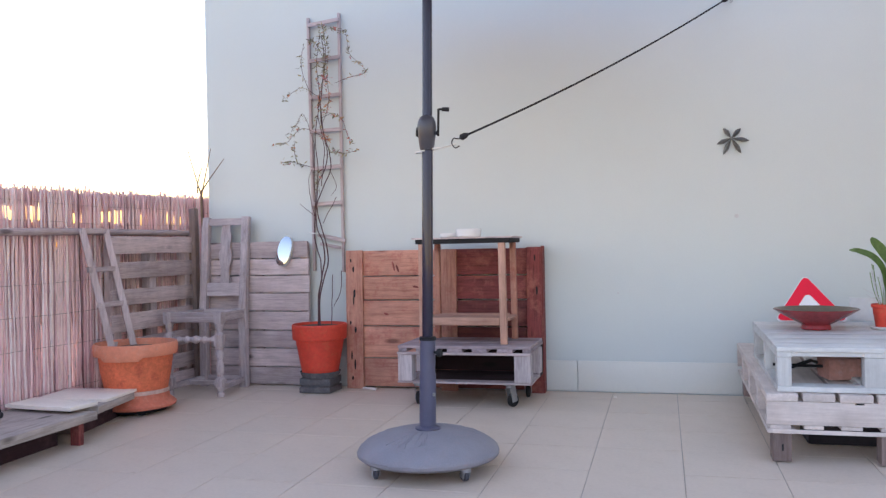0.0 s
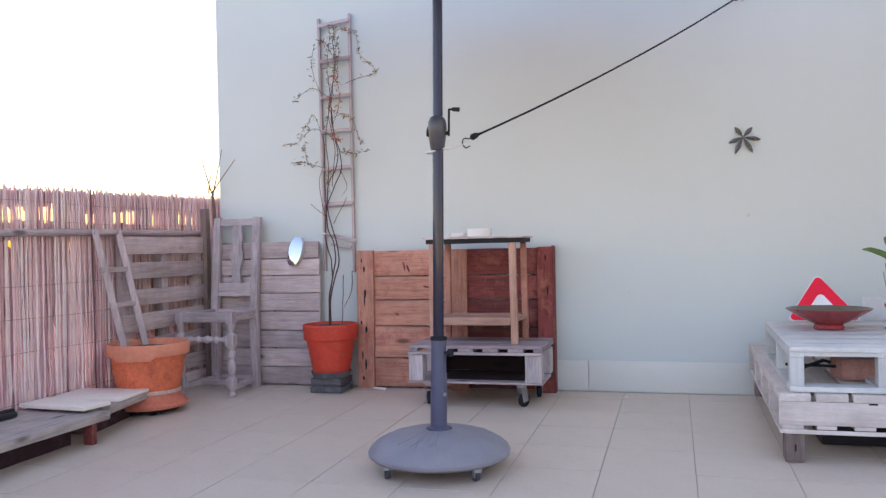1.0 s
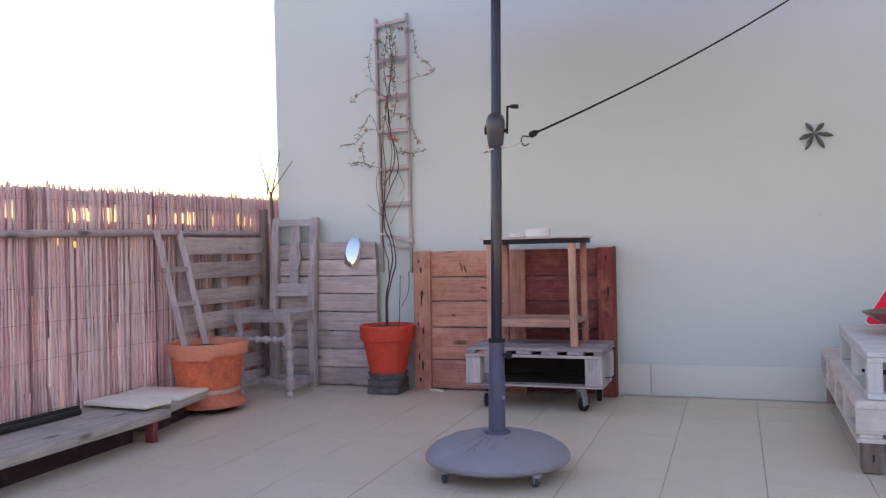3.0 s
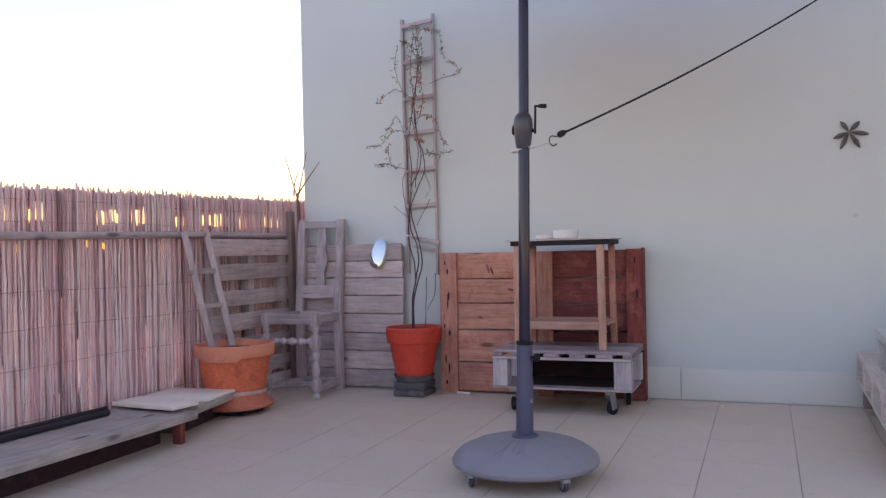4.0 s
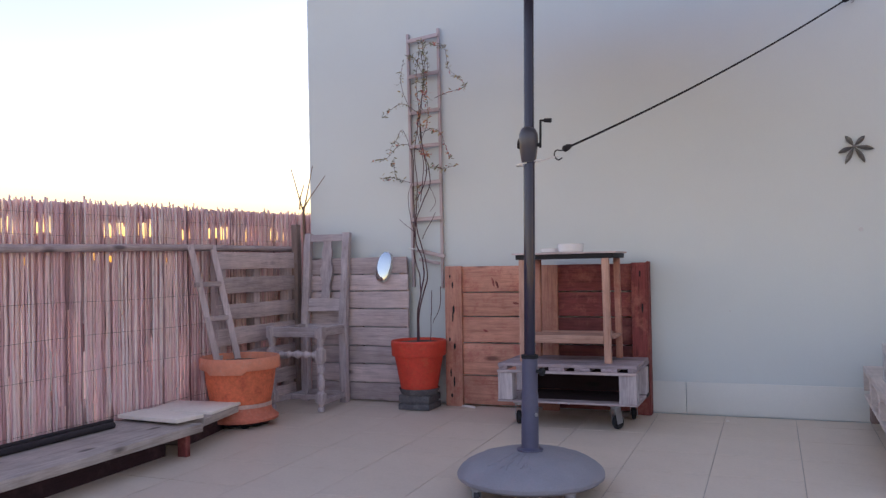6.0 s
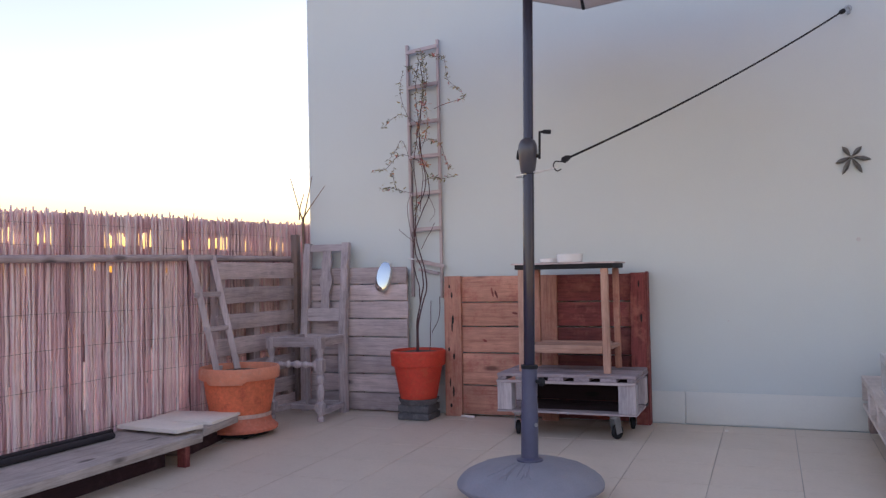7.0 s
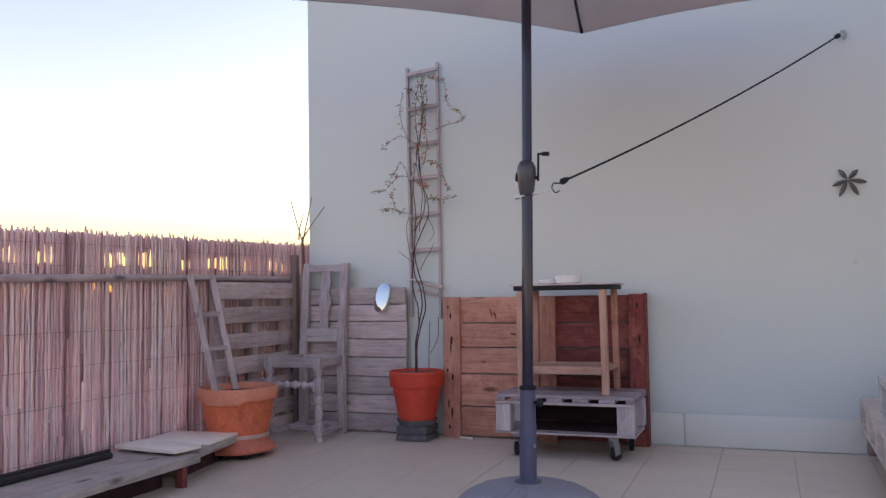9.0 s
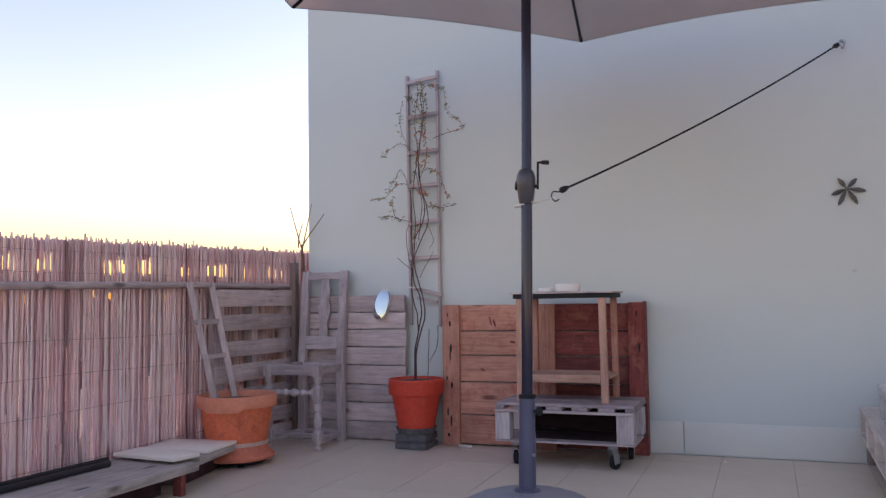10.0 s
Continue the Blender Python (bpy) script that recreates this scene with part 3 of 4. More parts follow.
red = thing("plant_pot", pose(RP.x, RP.y, RP.z + 0.0825), "orange-red clay pot on a grey saucer, standing on a concrete block", "plant pot")
part("saucer", lathe([(0, 0), (0.100, 0), (0.113, 0.024), (0.116, 0.034), (0.110, 0.034), (0.104, 0.012), (0, 0.012)], 36), CONCRETE, red, "dark grey saucer")
part("body", lathe([(0, 0.0125), (0.100, 0.0125), (0.104, 0.03), (0.138, 0.215), (0.152, 0.218), (0.154, 0.224), (0.158, 0.296), (0.153, 0.304), (0.146, 0.304), (0.141, 0.28), (0, 0.28)], 48), RED_CLAY, red)
part("soil", lathe([(0, 0.292), (0.07, 0.296), (0.1395, 0.288), (0.1395, 0.281)], 28), SOIL, red, "dark soil")

vine = thing("climbing_plant", pose(RP.x, RP.y, RP.z + 0.37), "sparse climbing plant with thin brown stems and few dull leaves", "plant")
random.seed(7)
B = Vector((RP.x, RP.y, RP.z + 0.37))


def stem(points, r0, r1, name="stem"):
    p = curve_points([Vector(q) - B for q in points], 7)
    p = [q + 0.004 * noise.noise_vector(q * 14) if 0 < i < len(p) - 1 else q for i, q in enumerate(p)]
    r0, r1 = 0.68 * r0, 0.72 * r1
    part(name, tube(p, [r0 + (r1 - r0) * i / (len(p) - 1) for i in range(len(p))], 6), VINE, vine)
    return [q + B for q in p]


VY = TY - 0.045
z0 = RP.z + 0.365
twigs = []
stem([(-1.640, 1.32, z0), (-1.643, 1.34, 0.55), (-1.643, 1.38, 0.66), (-1.630, 1.41, 0.76), (-1.652, 1.44, 0.86), (-1.692, 1.45, 0.95), (-1.70, VY, 1.05), (-1.705, VY, 1.25), (-1.70, VY, 1.45)], 0.0075, 0.0038)
stem([(-1.632, 1.325, z0), (-1.638, 1.34, 0.52), (-1.634, 1.38, 0.64), (-1.610, 1.41, 0.74), (-1.622, 1.43, 0.83), (-1.658, 1.45, 0.93), (-1.69, VY, 1.06), (-1.685, VY, 1.2), (-1.62, VY, 1.35), (-1.645, VY, 1.55), (-1.66, VY, 1.75)], 0.007, 0.0038)
climbers = [stem([(-1.645, 1.33, z0), (-1.648, 1.35, 0.56), (-1.644, 1.38, 0.66), (-1.662, 1.42, 0.76), (-1.708, 1.45, 0.90), (-1.69, VY, 1.1), (-1.61, VY, 1.27), (-1.60, VY, 1.36), (-1.655, VY, 1.6), (-1.64, VY, 1.8), (-1.625, VY, 1.95), (-1.64, VY, 2.08)], 0.0065, 0.003)]
extra = [stem([(-1.70, VY, 1.05), (-1.675, VY - 0.01, 1.3), (-1.69, VY - 0.01, 1.5), (-1.655, VY - 0.01, 1.7), (-1.67, VY - 0.01, 1.9), (-1.645, VY - 0.01, 2.1)], 0.004, 0.002),
         stem([(-1.66, VY, 1.2), (-1.63, VY - 0.015, 1.42), (-1.665, VY - 0.015, 1.62), (-1.635, VY - 0.015, 1.8), (-1.61, VY - 0.01, 1.96), (-1.63, VY - 0.01, 2.15)], 0.0035, 0.002)]
stem([(-1.70, VY, 1.0), (-1.73, VY, 1.12), (-1.74, VY, 1.24), (-1.715, VY, 1.31)], 0.003, 0.002)
stem([(-1.61, VY, 1.3), (-1.565, VY, 1.2), (-1.60, VY, 1.14)], 0.0025, 0.0015)
stem([(-1.655, VY, 0.98), (-1.60, 1.44, 1.07), (-1.555, 1.42, 1.13)], 0.003, 0.0025)
stem([(-1.70, 1.45, 1.02), (-1.74, 1.44, 1.055), (-1.79, 1.43, 1.10)], 0.003, 0.002)
stem([(-1.545, VY, 0.70), (-1.55, 1.44, 0.58), (-1.585, 1.42, 0.49)], 0.004, 0.0025)
stem([(-1.575, 1.35, z0), (-1.574, 1.37, 0.55), (-1.572, 1.38, 0.68)], 0.0035, 0.003)
for pts in ([(-1.66, VY, 1.50), (-1.75, VY - 0.03, 1.54), (-1.81, VY - 0.05, 1.50), (-1.86, VY - 0.05, 1.46), (-1.93, VY - 0.05, 1.455)],
            [(-1.70, VY, 1.45), (-1.75, VY - 0.03, 1.62), (-1.79, VY - 0.04, 1.57), (-1.83, VY - 0.04, 1.52)],
            [(-1.70, VY, 1.31), (-1.77, VY - 0.02, 1.33), (-1.82, VY - 0.04, 1.345), (-1.895, VY - 0.04, 1.345)],
            [(-1.79, VY - 0.03, 1.335), (-1.815, VY - 0.03, 1.40), (-1.81, VY - 0.03, 1.47)],
            [(-1.66, VY, 1.72), (-1.75, VY - 0.02, 1.78), (-1.82, VY - 0.03, 1.755), (-1.875, VY - 0.03, 1.71)],
            [(-1.64, VY, 2.05), (-1.60, VY, 2.12), (-1.53, VY - 0.02, 2.10), (-1.475, VY - 0.03, 2.08), (-1.46, VY - 0.03, 1.97), (-1.41, VY - 0.03, 1.91), (-1.375, VY - 0.03, 1.89)],
            [(-1.56, VY, 1.80), (-1.48, VY - 0.01, 1.82), (-1.38, VY - 0.02, 1.84), (-1.36, VY - 0.02, 1.86)],
            [(-1.65, VY, 1.6), (-1.57, VY - 0.02, 1.62), (-1.51, VY - 0.03, 1.58), (-1.47, VY - 0.03, 1.47), (-1.46, VY - 0.03, 1.44)],
            [(-1.63, VY, 1.38), (-1.56, VY - 0.02, 1.40), (-1.49, VY - 0.04, 1.38), (-1.42, VY - 0.04, 1.395)],
            [(-1.655, VY, 1.55), (-1.60, VY - 0.03, 1.64), (-1.59, VY - 0.03, 1.72), (-1.60, VY - 0.02, 1.84)],
            [(-1.64, VY, 1.8), (-1.60, VY - 0.02, 1.9), (-1.59, VY - 0.02, 2.0), (-1.62, VY - 0.02, 2.13)],
            [(-1.63, VY, 1.95), (-1.68, VY - 0.02, 2.05), (-1.71, VY - 0.02, 2.04)],
            [(-1.65, VY, 1.3), (-1.67, VY - 0.03, 1.26), (-1.66, VY - 0.03, 1.17)],
            [(-1.66, VY, 1.6), (-1.62, VY - 0.03, 1.48), (-1.58, VY - 0.03, 1.47)],
            [(-1.70, VY, 1.7), (-1.755, VY - 0.02, 1.87), (-1.76, VY - 0.02, 1.97), (-1.745, VY - 0.02, 2.03)]):
    twigs.append(stem(pts, 0.0022, 0.0012, "twig"))
leaves, red_leaves = bmesh.new(), bmesh.new()
twigs += [e[len(e) // 4:] for e in extra]
twigs += [e[len(e) // 2::2] for e in climbers]


def leaf(bm, p, way, size, width):
    z = Vector(way).normalized()
    x = z.orthogonal().normalized()
    x = Matrix.Rotation(random.uniform(0, 6.28), 3, z) @ x
    y = z.cross(x)
    rib = [bm.verts.new(p + z * size * t + y * size * 0.12 * math.sin(3 * t)) for t in (0, 0.35, 0.7, 1.0)]
    for s in (1, -1):
        e = [bm.verts.new(p + z * size * t + s * x * width * w + y * size * (0.12 * math.sin(3 * t) + 0.05)) for t, w in ((0.3, 1.0), (0.65, 0.8))]
        for f in ((rib[0], rib[1], e[0]), (rib[1], rib[2], e[1], e[0]), (rib[2], rib[3], e[1])):
            bm.faces.new(f if s > 0 else f[::-1])


for i, tw in enumerate(twigs):
    for p in tw[len(tw) // 4:]:
        for _ in range(random.choice((2, 3, 4) if -1.73 < p.x < -1.55 and p.z > 1.2 else (0, 1, 2, 3))):
            q = p - B + Vector((random.uniform(-0.01, 0.01), random.uniform(-0.012, 0.006), random.uniform(-0.01, 0.01)))
            leaf(red_leaves if random.random() < (0.6 if 1.45 < p.z < 1.85 and p.x > -1.72 else 0.12) else leaves, q, (random.uniform(-1, 1), random.uniform(-0.8, 0.3), random.uniform(-1, 0.5)), random.uniform(0.013, 0.031), random.uniform(0.0024, 0.005))
tagged(part("leaves", leaves, DRYLEAF, vine, "small dull olive and yellowish leaves", soft=False), kind="stuff")
tagged(part("reddened_leaves", red_leaves, REDLEAF, vine, "small leaves turned red and yellow", soft=False), kind="stuff")

# ---- red-brown pallet leaning on the wall ----
PZ = ground(1.43)
pallet = thing("brown_pallet", pose(-0.935, 1.425, PZ, -1.2, 0, 0), "red-brown stained wooden pallet leaning upright on the white wall", "pallet")
for i, (a, b) in enumerate(((0.798, 0.650), (0.647, 0.512), (0.509, 0.362), (0.359, 0.178), (0.175, 0.012))):
    # Split at the middle post; right boards' darker colour holds the table's shade.
    part("board", box(-0.56, 0.035, 0.018, 0.036, b + 0.002, a - 0.002, 0.003, 0.002, 8, i + 40), TAN["x"], pallet, "orange-brown board")
    part("board", box(0.037, 0.555, 0.018, 0.036, b + 0.002, a - 0.002, 0.003, 0.002, 8, i + 45), BROWN["x"], pallet, "red-brown board darkened where the table shades it")
part("post", box(-0.578, -0.475, -0.004, 0.0175, 0.0, 0.80, 0.004, 0.002, 6, 51), TAN["z"], pallet, "nailed upright post")
part("post", box(-0.01, 0.085, -0.004, 0.0175, 0.0, 0.795, 0.004, 0.002, 6, 52), TAN["z"], pallet, "nailed upright post")
# Right post takes the same darker wood as the shaded right boards.
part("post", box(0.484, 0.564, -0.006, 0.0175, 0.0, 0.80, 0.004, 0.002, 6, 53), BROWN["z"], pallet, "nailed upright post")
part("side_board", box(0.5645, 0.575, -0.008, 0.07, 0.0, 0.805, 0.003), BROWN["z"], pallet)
for k, (x, z) in enumerate(((-0.545, 0.74), (-0.53, 0.69), (-0.525, 0.55), (-0.53, 0.51), (-0.55, 0.38), (-0.52, 0.34), (-0.545, 0.19), (-0.525, 0.14), (-0.54, 0.06), (0.53, 0.74), (0.54, 0.56), (0.525, 0.40))):
    part("nail_hole", lathe([(0, 0), (0.006, 0), (0.006, 0.0015), (0, 0.0015)], 8), BLACK, pallet, "dark nail stain", pose(x, -0.0045, z, 90, 0, 0) @ Matrix.Diagonal((0.7 + 0.2 * (k % 3), 2.0 + 1.1 * (k % 4), 1, 1)))
for x, z, a, h in ((-0.292, 0.705, 14, 4.2), (-0.268, 0.692, 20, 3.4), (-0.16, 0.585, 80, 2.6), (-0.34, 0.43, 70, 2.2), (0.30, 0.57, 75, 3.0)):
    part("knot", lathe([(0, 0), (0.007, 0), (0.006, 0.001), (0, 0.0012)], 10), BROWN["z"], pallet, "dark red knot", pose(x, 0.0178, z, 90, 0, 0) @ pose(0, 0, 0, 0, 0, a) @ Matrix.Diagonal((0.9, h, 1, 1)))

# ---- platform on casters with a small table ----
PF, PB, PL, PR = 0.97, 1.37, -1.05, -0.362
plat = thing("pallet_dolly", pose(0, 0, ground(1.2)), "small weathered pallet platform on swivel casters", "pallet")
for i in range(5):
    y = PF + (PB - PF) * i / 5
    part("deck_board", box(PL, PR, y + 0.003, y + (PB - PF) / 5 - 0.003, 0.297, 0.312, 0.003, 0.0015, 6, i + 60), DECK["x"], plat)
for i in range(6):
    x = PL + 0.004 + i * 0.1285
    part("cross_board", box(x, x + (0.078 if 0 < i < 5 else 0.045), PF + 0.002, PB - 0.002, 0.280, 0.2968, 0.003), DECK["y"], plat)
part("front_board", box(PL, PR, PF - 0.012, PF + 0.012, 0.267, 0.2795, 0.002), GREY["x"], plat)
# Closing board, added and coloured dark for the dolly's shaded inside.
part("rear_board", box(PL, PR, PB + 0.0005, PB + 0.015, 0.131, 0.296, 0.002), DOLLY_SHADE, plat, "rear board coloured dark for the shade inside")
for x0, x1 in ((PL, PL + 0.075), (PR - 0.085, PR - 0.002)):
    for y0, y1 in ((PF, PF + 0.075), (PB - 0.085, PB - 0.004)):
        part("block", box(x0, x1, y0, y1, 0.1305, 0.2667, 0.004, 0.002, 2, 71), CHALK["z"], plat, "worn greyish white block")
part("runner", box(PL - 0.002, PR + 0.002, PF - 0.004, PF + 0.08, 0.1215, 0.130, 0.002, 0.001, 6, 72), GREY["x"], plat)
for x in (-0.86, -0.74, -0.69):
    part("bolt_head", lathe([(0, 0), (0.006, 0), (0.005, 0.004), (0, 0.005)], 10), STEEL, plat, "pale bolt head", pose(x, PF - 0.004, 0.1255, 90, 0, 0))
part("runner", box(PL - 0.002, PR + 0.002, PB - 0.09, PB, 0.118, 0.130, 0.003, 0.002, 6, 73), DOLLY_SHADE, plat)
part("side_runner", box(PR - 0.09, PR, PF + 0.0805, PB - 0.0905, 0.118, 0.130, 0.003), GREY["y"], plat)
part("side_runner", box(PL, PL + 0.09, PF + 0.0805, PB - 0.0905, 0.118, 0.130, 0.003), GREY["y"], plat)
# Bottom closed as well, to keep light out of the dolly.
part("lower_board", box(PL + 0.0905, PR - 0.0905, PF + 0.081, PB - 0.091, 0.116, 0.129, 0.003), DOLLY_SHADE, plat, "bottom board coloured dark for the shade inside")


def wheel(r, w):
    return moved(lathe([(0, -w / 2), (r * 0.55, -w / 2), (r * 0.6, -w * 0.38), (r * 0.85, -w * 0.42), (r, -w * 0.25), (r, w * 0.25), (r * 0.85, w * 0.42), (r * 0.6, w * 0.38), (r * 0.55, w / 2), (0, w / 2)], 24), pose(0, 0, 0, 0, 90, 0))


for x, y, turn in ((PL + 0.09, PF + 0.06, 20), (PR - 0.115, PF + 0.06, -35), (PL + 0.06, PB - 0.07, 60), (PR - 0.07, PB - 0.07, 10)):
    m = pose(x, y, 0.0, 0, 0, turn)
    c = part("caster", join(box(-0.03, 0.03, -0.03, 0.03, 0.1115, 0.1175, 0.001), lathe([(0, 0.099), (0.022, 0.099), (0.024, 0.111), (0, 0.111)], 18),
                            bar((-0.017, 0.014, 0.028), (-0.017, 0, 0.101), 0.003, 0.036), bar((0.017, 0.014, 0.028), (0.017, 0, 0.101), 0.003, 0.036)), STEEL, plat, "steel swivel caster", m)
    part("wheel", wheel(0.034, 0.026), BLACK, c, "black rubber wheel", pose(0, 0.016, 0.034))

TZ = ground(1.2) + 0.3122
table = thing("side_table", pose(-0.720, 1.195, TZ), "small pine side table with a dark top and a lower shelf", "table")
part("tabletop", box(-0.262, 0.262, -0.165, 0.165, 0.540, 0.548, 0.002, 0.001, 4, 80), GREY["x"], table, "thin pale grey top board")
part("top_frame", box(-0.246, 0.25, -0.155, 0.155, 0.516, 0.5397, 0.004), BLACK, table, "black painted frame")
for x, y in ((-0.215, -0.13), (0.205, -0.13), (-0.205, 0.13), (0.215, 0.13)):
    part("leg", bar((x + (0.004 if x > 0 else -0.004), y, 0), (x, y, 0.5157), 0.034 if y < 0 else 0.03, 0.034, bevel=0.003), PINE["z"] if y < 0 else TAN["z"], table)
part("shelf", box(-0.235, 0.235, -0.107, 0.107, 0.117, 0.131, 0.002), PINE["x"], table)
part("shelf_rail", box(-0.192, 0.190, -0.148, -0.1075, 0.096, 0.136, 0.003), PINE["x"], table)
part("shelf_rail", box(-0.188, 0.192, 0.1075, 0.148, 0.096, 0.136, 0.003), PINE["x"], table)
single("dish", lathe([(0, 0.0), (0.058, 0.0), (0.063, 0.005), (0.067, 0.04), (0.064, 0.043), (0.06, 0.04), (0.056, 0.008), (0, 0.008)], 40), CERAMIC,
       pose(-0.700, 1.13, TZ + 0.5485), "small white ceramic dish on the side table", "dish", "white dishes on the table")
single("dish", lathe([(0, 0.0), (0.05, 0.0), (0.058, 0.005), (0.062, 0.022), (0.059, 0.024), (0.054, 0.007), (0, 0.006)], 40), CERAMIC,
       pose(-0.815, 1.2, TZ + 0.5485), "low white ceramic saucer on the side table", "dish", "white dishes on the table")

# ---- parasol ----
UX, UY = -0.587, -0.08
UZ = ground(UY)
umb = thing("parasol", pose(UX, UY, UZ), "large beige parasol with a grey pole and a round wheeled base", "parasol")


def crown(a, i):
    return 0.0015 * math.cos(16 * a) if 4 <= i <= 7 else 0.0


DOME = [(0.0, 0.046), (0.226, 0.046), (0.252, 0.050), (0.264, 0.060), (0.2655, 0.071), (0.258, 0.085), (0.236, 0.104), (0.196, 0.124), (0.148, 0.138), (0.104, 0.146), (0.05, 0.1485), (0.0, 0.1485)]
base = part("base", lathe(DOME, 72, crown), RESIN, umb, "grey moulded dome base")


def dome_z(r):
    """Height of the dome's upper side at a distance from its middle."""
    for (r1, z1), (r0, z0) in zip(DOME[5:], DOME[6:]):
        if r0 <= r <= r1:
            return z0 + (z1 - z0) * (r - r0) / (r1 - r0)
    return 0.07


for ang, r0, r1, bow in ((-122, 0.07, 0.20, 6), (-106, 0.07, 0.20, 4), (-90, 0.065, 0.205, 1), (-74, 0.07, 0.19, -3), (-114, 0.14, 0.20, 4), (-98, 0.14, 0.20, -3), (-84, 0.14, 0.19, 2), (-79, 0.14, 0.18, 0)):
    way_up = []
    for t in (0.0, 0.33, 0.67, 1.0):
        r = r0 + (r1 - r0) * t
        a = radians(ang + bow * math.sin(math.pi * t))
        way_up.append((r * math.cos(a), r * math.sin(a), dome_z(r) + 0.0006))
    part("moulded_rib", tube(way_up, 0.0021, 6), RESIN, base)
for k in range(4):
    a = radians(45 + 90 * k + 6)
    m = pose(0.229 * math.cos(a), 0.229 * math.sin(a), 0, 0, 0, 20 * k - 10)
    c = part("caster", join(lathe([(0, 0.036), (0.02, 0.036), (0.02, 0.049), (0, 0.049)], 14), bar((-0.013, 0.006, 0.014), (-0.013, 0, 0.04), 0.003, 0.022), bar((0.013, 0.006, 0.014), (0.013, 0, 0.04), 0.003, 0.022)), STEEL, umb, "small swivel caster", m)
    part("wheel", wheel(0.021, 0.019), PLASTIC, c, "black wheel", pose(0, 0.008, 0.021))
UP = pose(0, 0, 0.15, 0, 1.15, 0)
part("collar_ring", lathe([(0.0305, -0.004), (0.046, -0.004), (0.048, 0.0), (0.047, 0.005), (0.036, 0.008), (0.0305, 0.012)], 32), SLEEVE, umb, "", UP)
sleeve = part("sleeve", lathe([(0.0, 0.0), (0.0315, 0.0), (0.0305, 0.20), (0.0285, 0.212), (0.0285, 0.335), (0, 0.335)], 32), SLEEVE, umb, "thick lower pole tube", UP)
part("clamp_ring", lathe([(0.022, 0.33), (0.031, 0.33), (0.031, 0.342), (0.022, 0.344)], 28), BLACK, sleeve, "black collar", PLAIN)
part("knob", moved(lathe([(0, 0), (0.006, 0), (0.006, 0.012), (0.014, 0.014), (0.016, 0.022), (0.012, 0.03), (0, 0.031)], 16), pose(0.027, -0.006, 0.285, 0, 90, -12)), BLACK, sleeve, "black clamp knob")
part("bolt", moved(lathe([(0, 0), (0.007, 0), (0.007, 0.005), (0, 0.006)], 12), pose(0.026, -0.014, 0.13, 0, 90, -30)), STEEL, sleeve, "steel bolt")
part("pole", lathe([(0, 0.30), (0.0205, 0.30), (0.0205, 1.05), (0.0185, 1.06), (0.0185, 2.55), (0, 2.56)], 32), POLE, umb, "dark grey metal pole", UP)
hub = part("crank_box", moved(lathe([(0.02, -0.063), (0.027, -0.063), (0.031, -0.05), (0.036, -0.015), (0.040, 0.015), (0.038, 0.04), (0.030, 0.058), (0.02, 0.065)], 28), pose(-0.002, 0, 0.0) @ Matrix.Diagonal((0.88, 1.1, 1, 1))), PLASTIC, umb, "dark plastic crank housing", UP @ pose(0, 0, 1.102))
part("button", moved(lathe([(0, 0), (0.012, 0), (0.011, 0.006), (0, 0.008)], 16), pose(-0.032, -0.012, 0.005, 0, -84, 0) @ Matrix.Diagonal((1.6, 1, 1, 1))), BLACK, hub, "black button")
part("crank_handle", join(tube([(0.026, 0, 0.0), (0.042, 0, 0.0)], 0.007, 12), bar((0.042, 0, -0.012), (0.043, 0, 0.09), 0.008, 0.007), tube([(0.042, 0, 0.087), (0.056, 0, 0.087), (0.057, 0, 0.087), (0.083, 0, 0.085)], [0.004, 0.004, 0.0075, 0.008], 12)), BLACK, hub, "black crank handle")
TIPS = [(93, 1.32, 2.195), (163, 1.32, 2.245), (213, 1.32, 2.24), (273, 1.32, 2.21), (333, 1.32, 2.20), (33, 1.50, 2.07)]
TOP = Vector((0.055, 0.0, 2.74))


def tip(k):
    a, r, z = TIPS[k % 6]
    return Vector((r * math.cos(radians(a)) + 0.04, r * math.sin(radians(a)), z - UZ))


def canopy():
    bm = bmesh.new()
    n, rows = 14, 9
    grid = {}
    for k in range(6):
        a, b = tip(k), tip(k + 1)
        for i in range(n):
            s = i / n
            e = a.lerp(b, s)
            sag = math.sin(math.pi * s)
            e += (TOP - e) * 0.022 * sag
            for j in range(rows + 1):
                t = j / rows
                p = TOP.lerp(e, t)
                p.z += 0.05 * math.sin(math.pi * t) - 0.03 * sag * math.sin(math.pi * min(1, t * 1.0)) + 0.004 * sag * t
                grid[k * n + i, j] = bm.verts.new(p)
    for q in range(6 * n):
        for j in range(rows):
            f = (grid[q, j], grid[q, j + 1], grid[(q + 1) % (6 * n), j + 1], grid[(q + 1) % (6 * n), j])
            bm.faces.new(f)
    bmesh.ops.remove_doubles(bm, verts=bm.verts, dist=1e-4)
    bmesh.ops.recalc_face_normals(bm, faces=bm.faces)
    bmesh.ops.solidify(bm, geom=bm.faces[:], thickness=0.0012)
    return bm


cloth = part("canopy", canopy(), CANVAS, umb, "beige canvas canopy with scalloped edges")
hem = []
for k in range(6):
    for i in range(14):
        e = tip(k).lerp(tip(k + 1), i / 14)
        g = math.sin(math.pi * i / 14)
        e += (TOP - e) * 0.022 * g
        hem.append(e + Vector((0, 0, 0.004 * g - 0.001)))
part("hem", tube(hem, 0.0028, 6, closed=True), SLATE, cloth, "stitched grey hem")
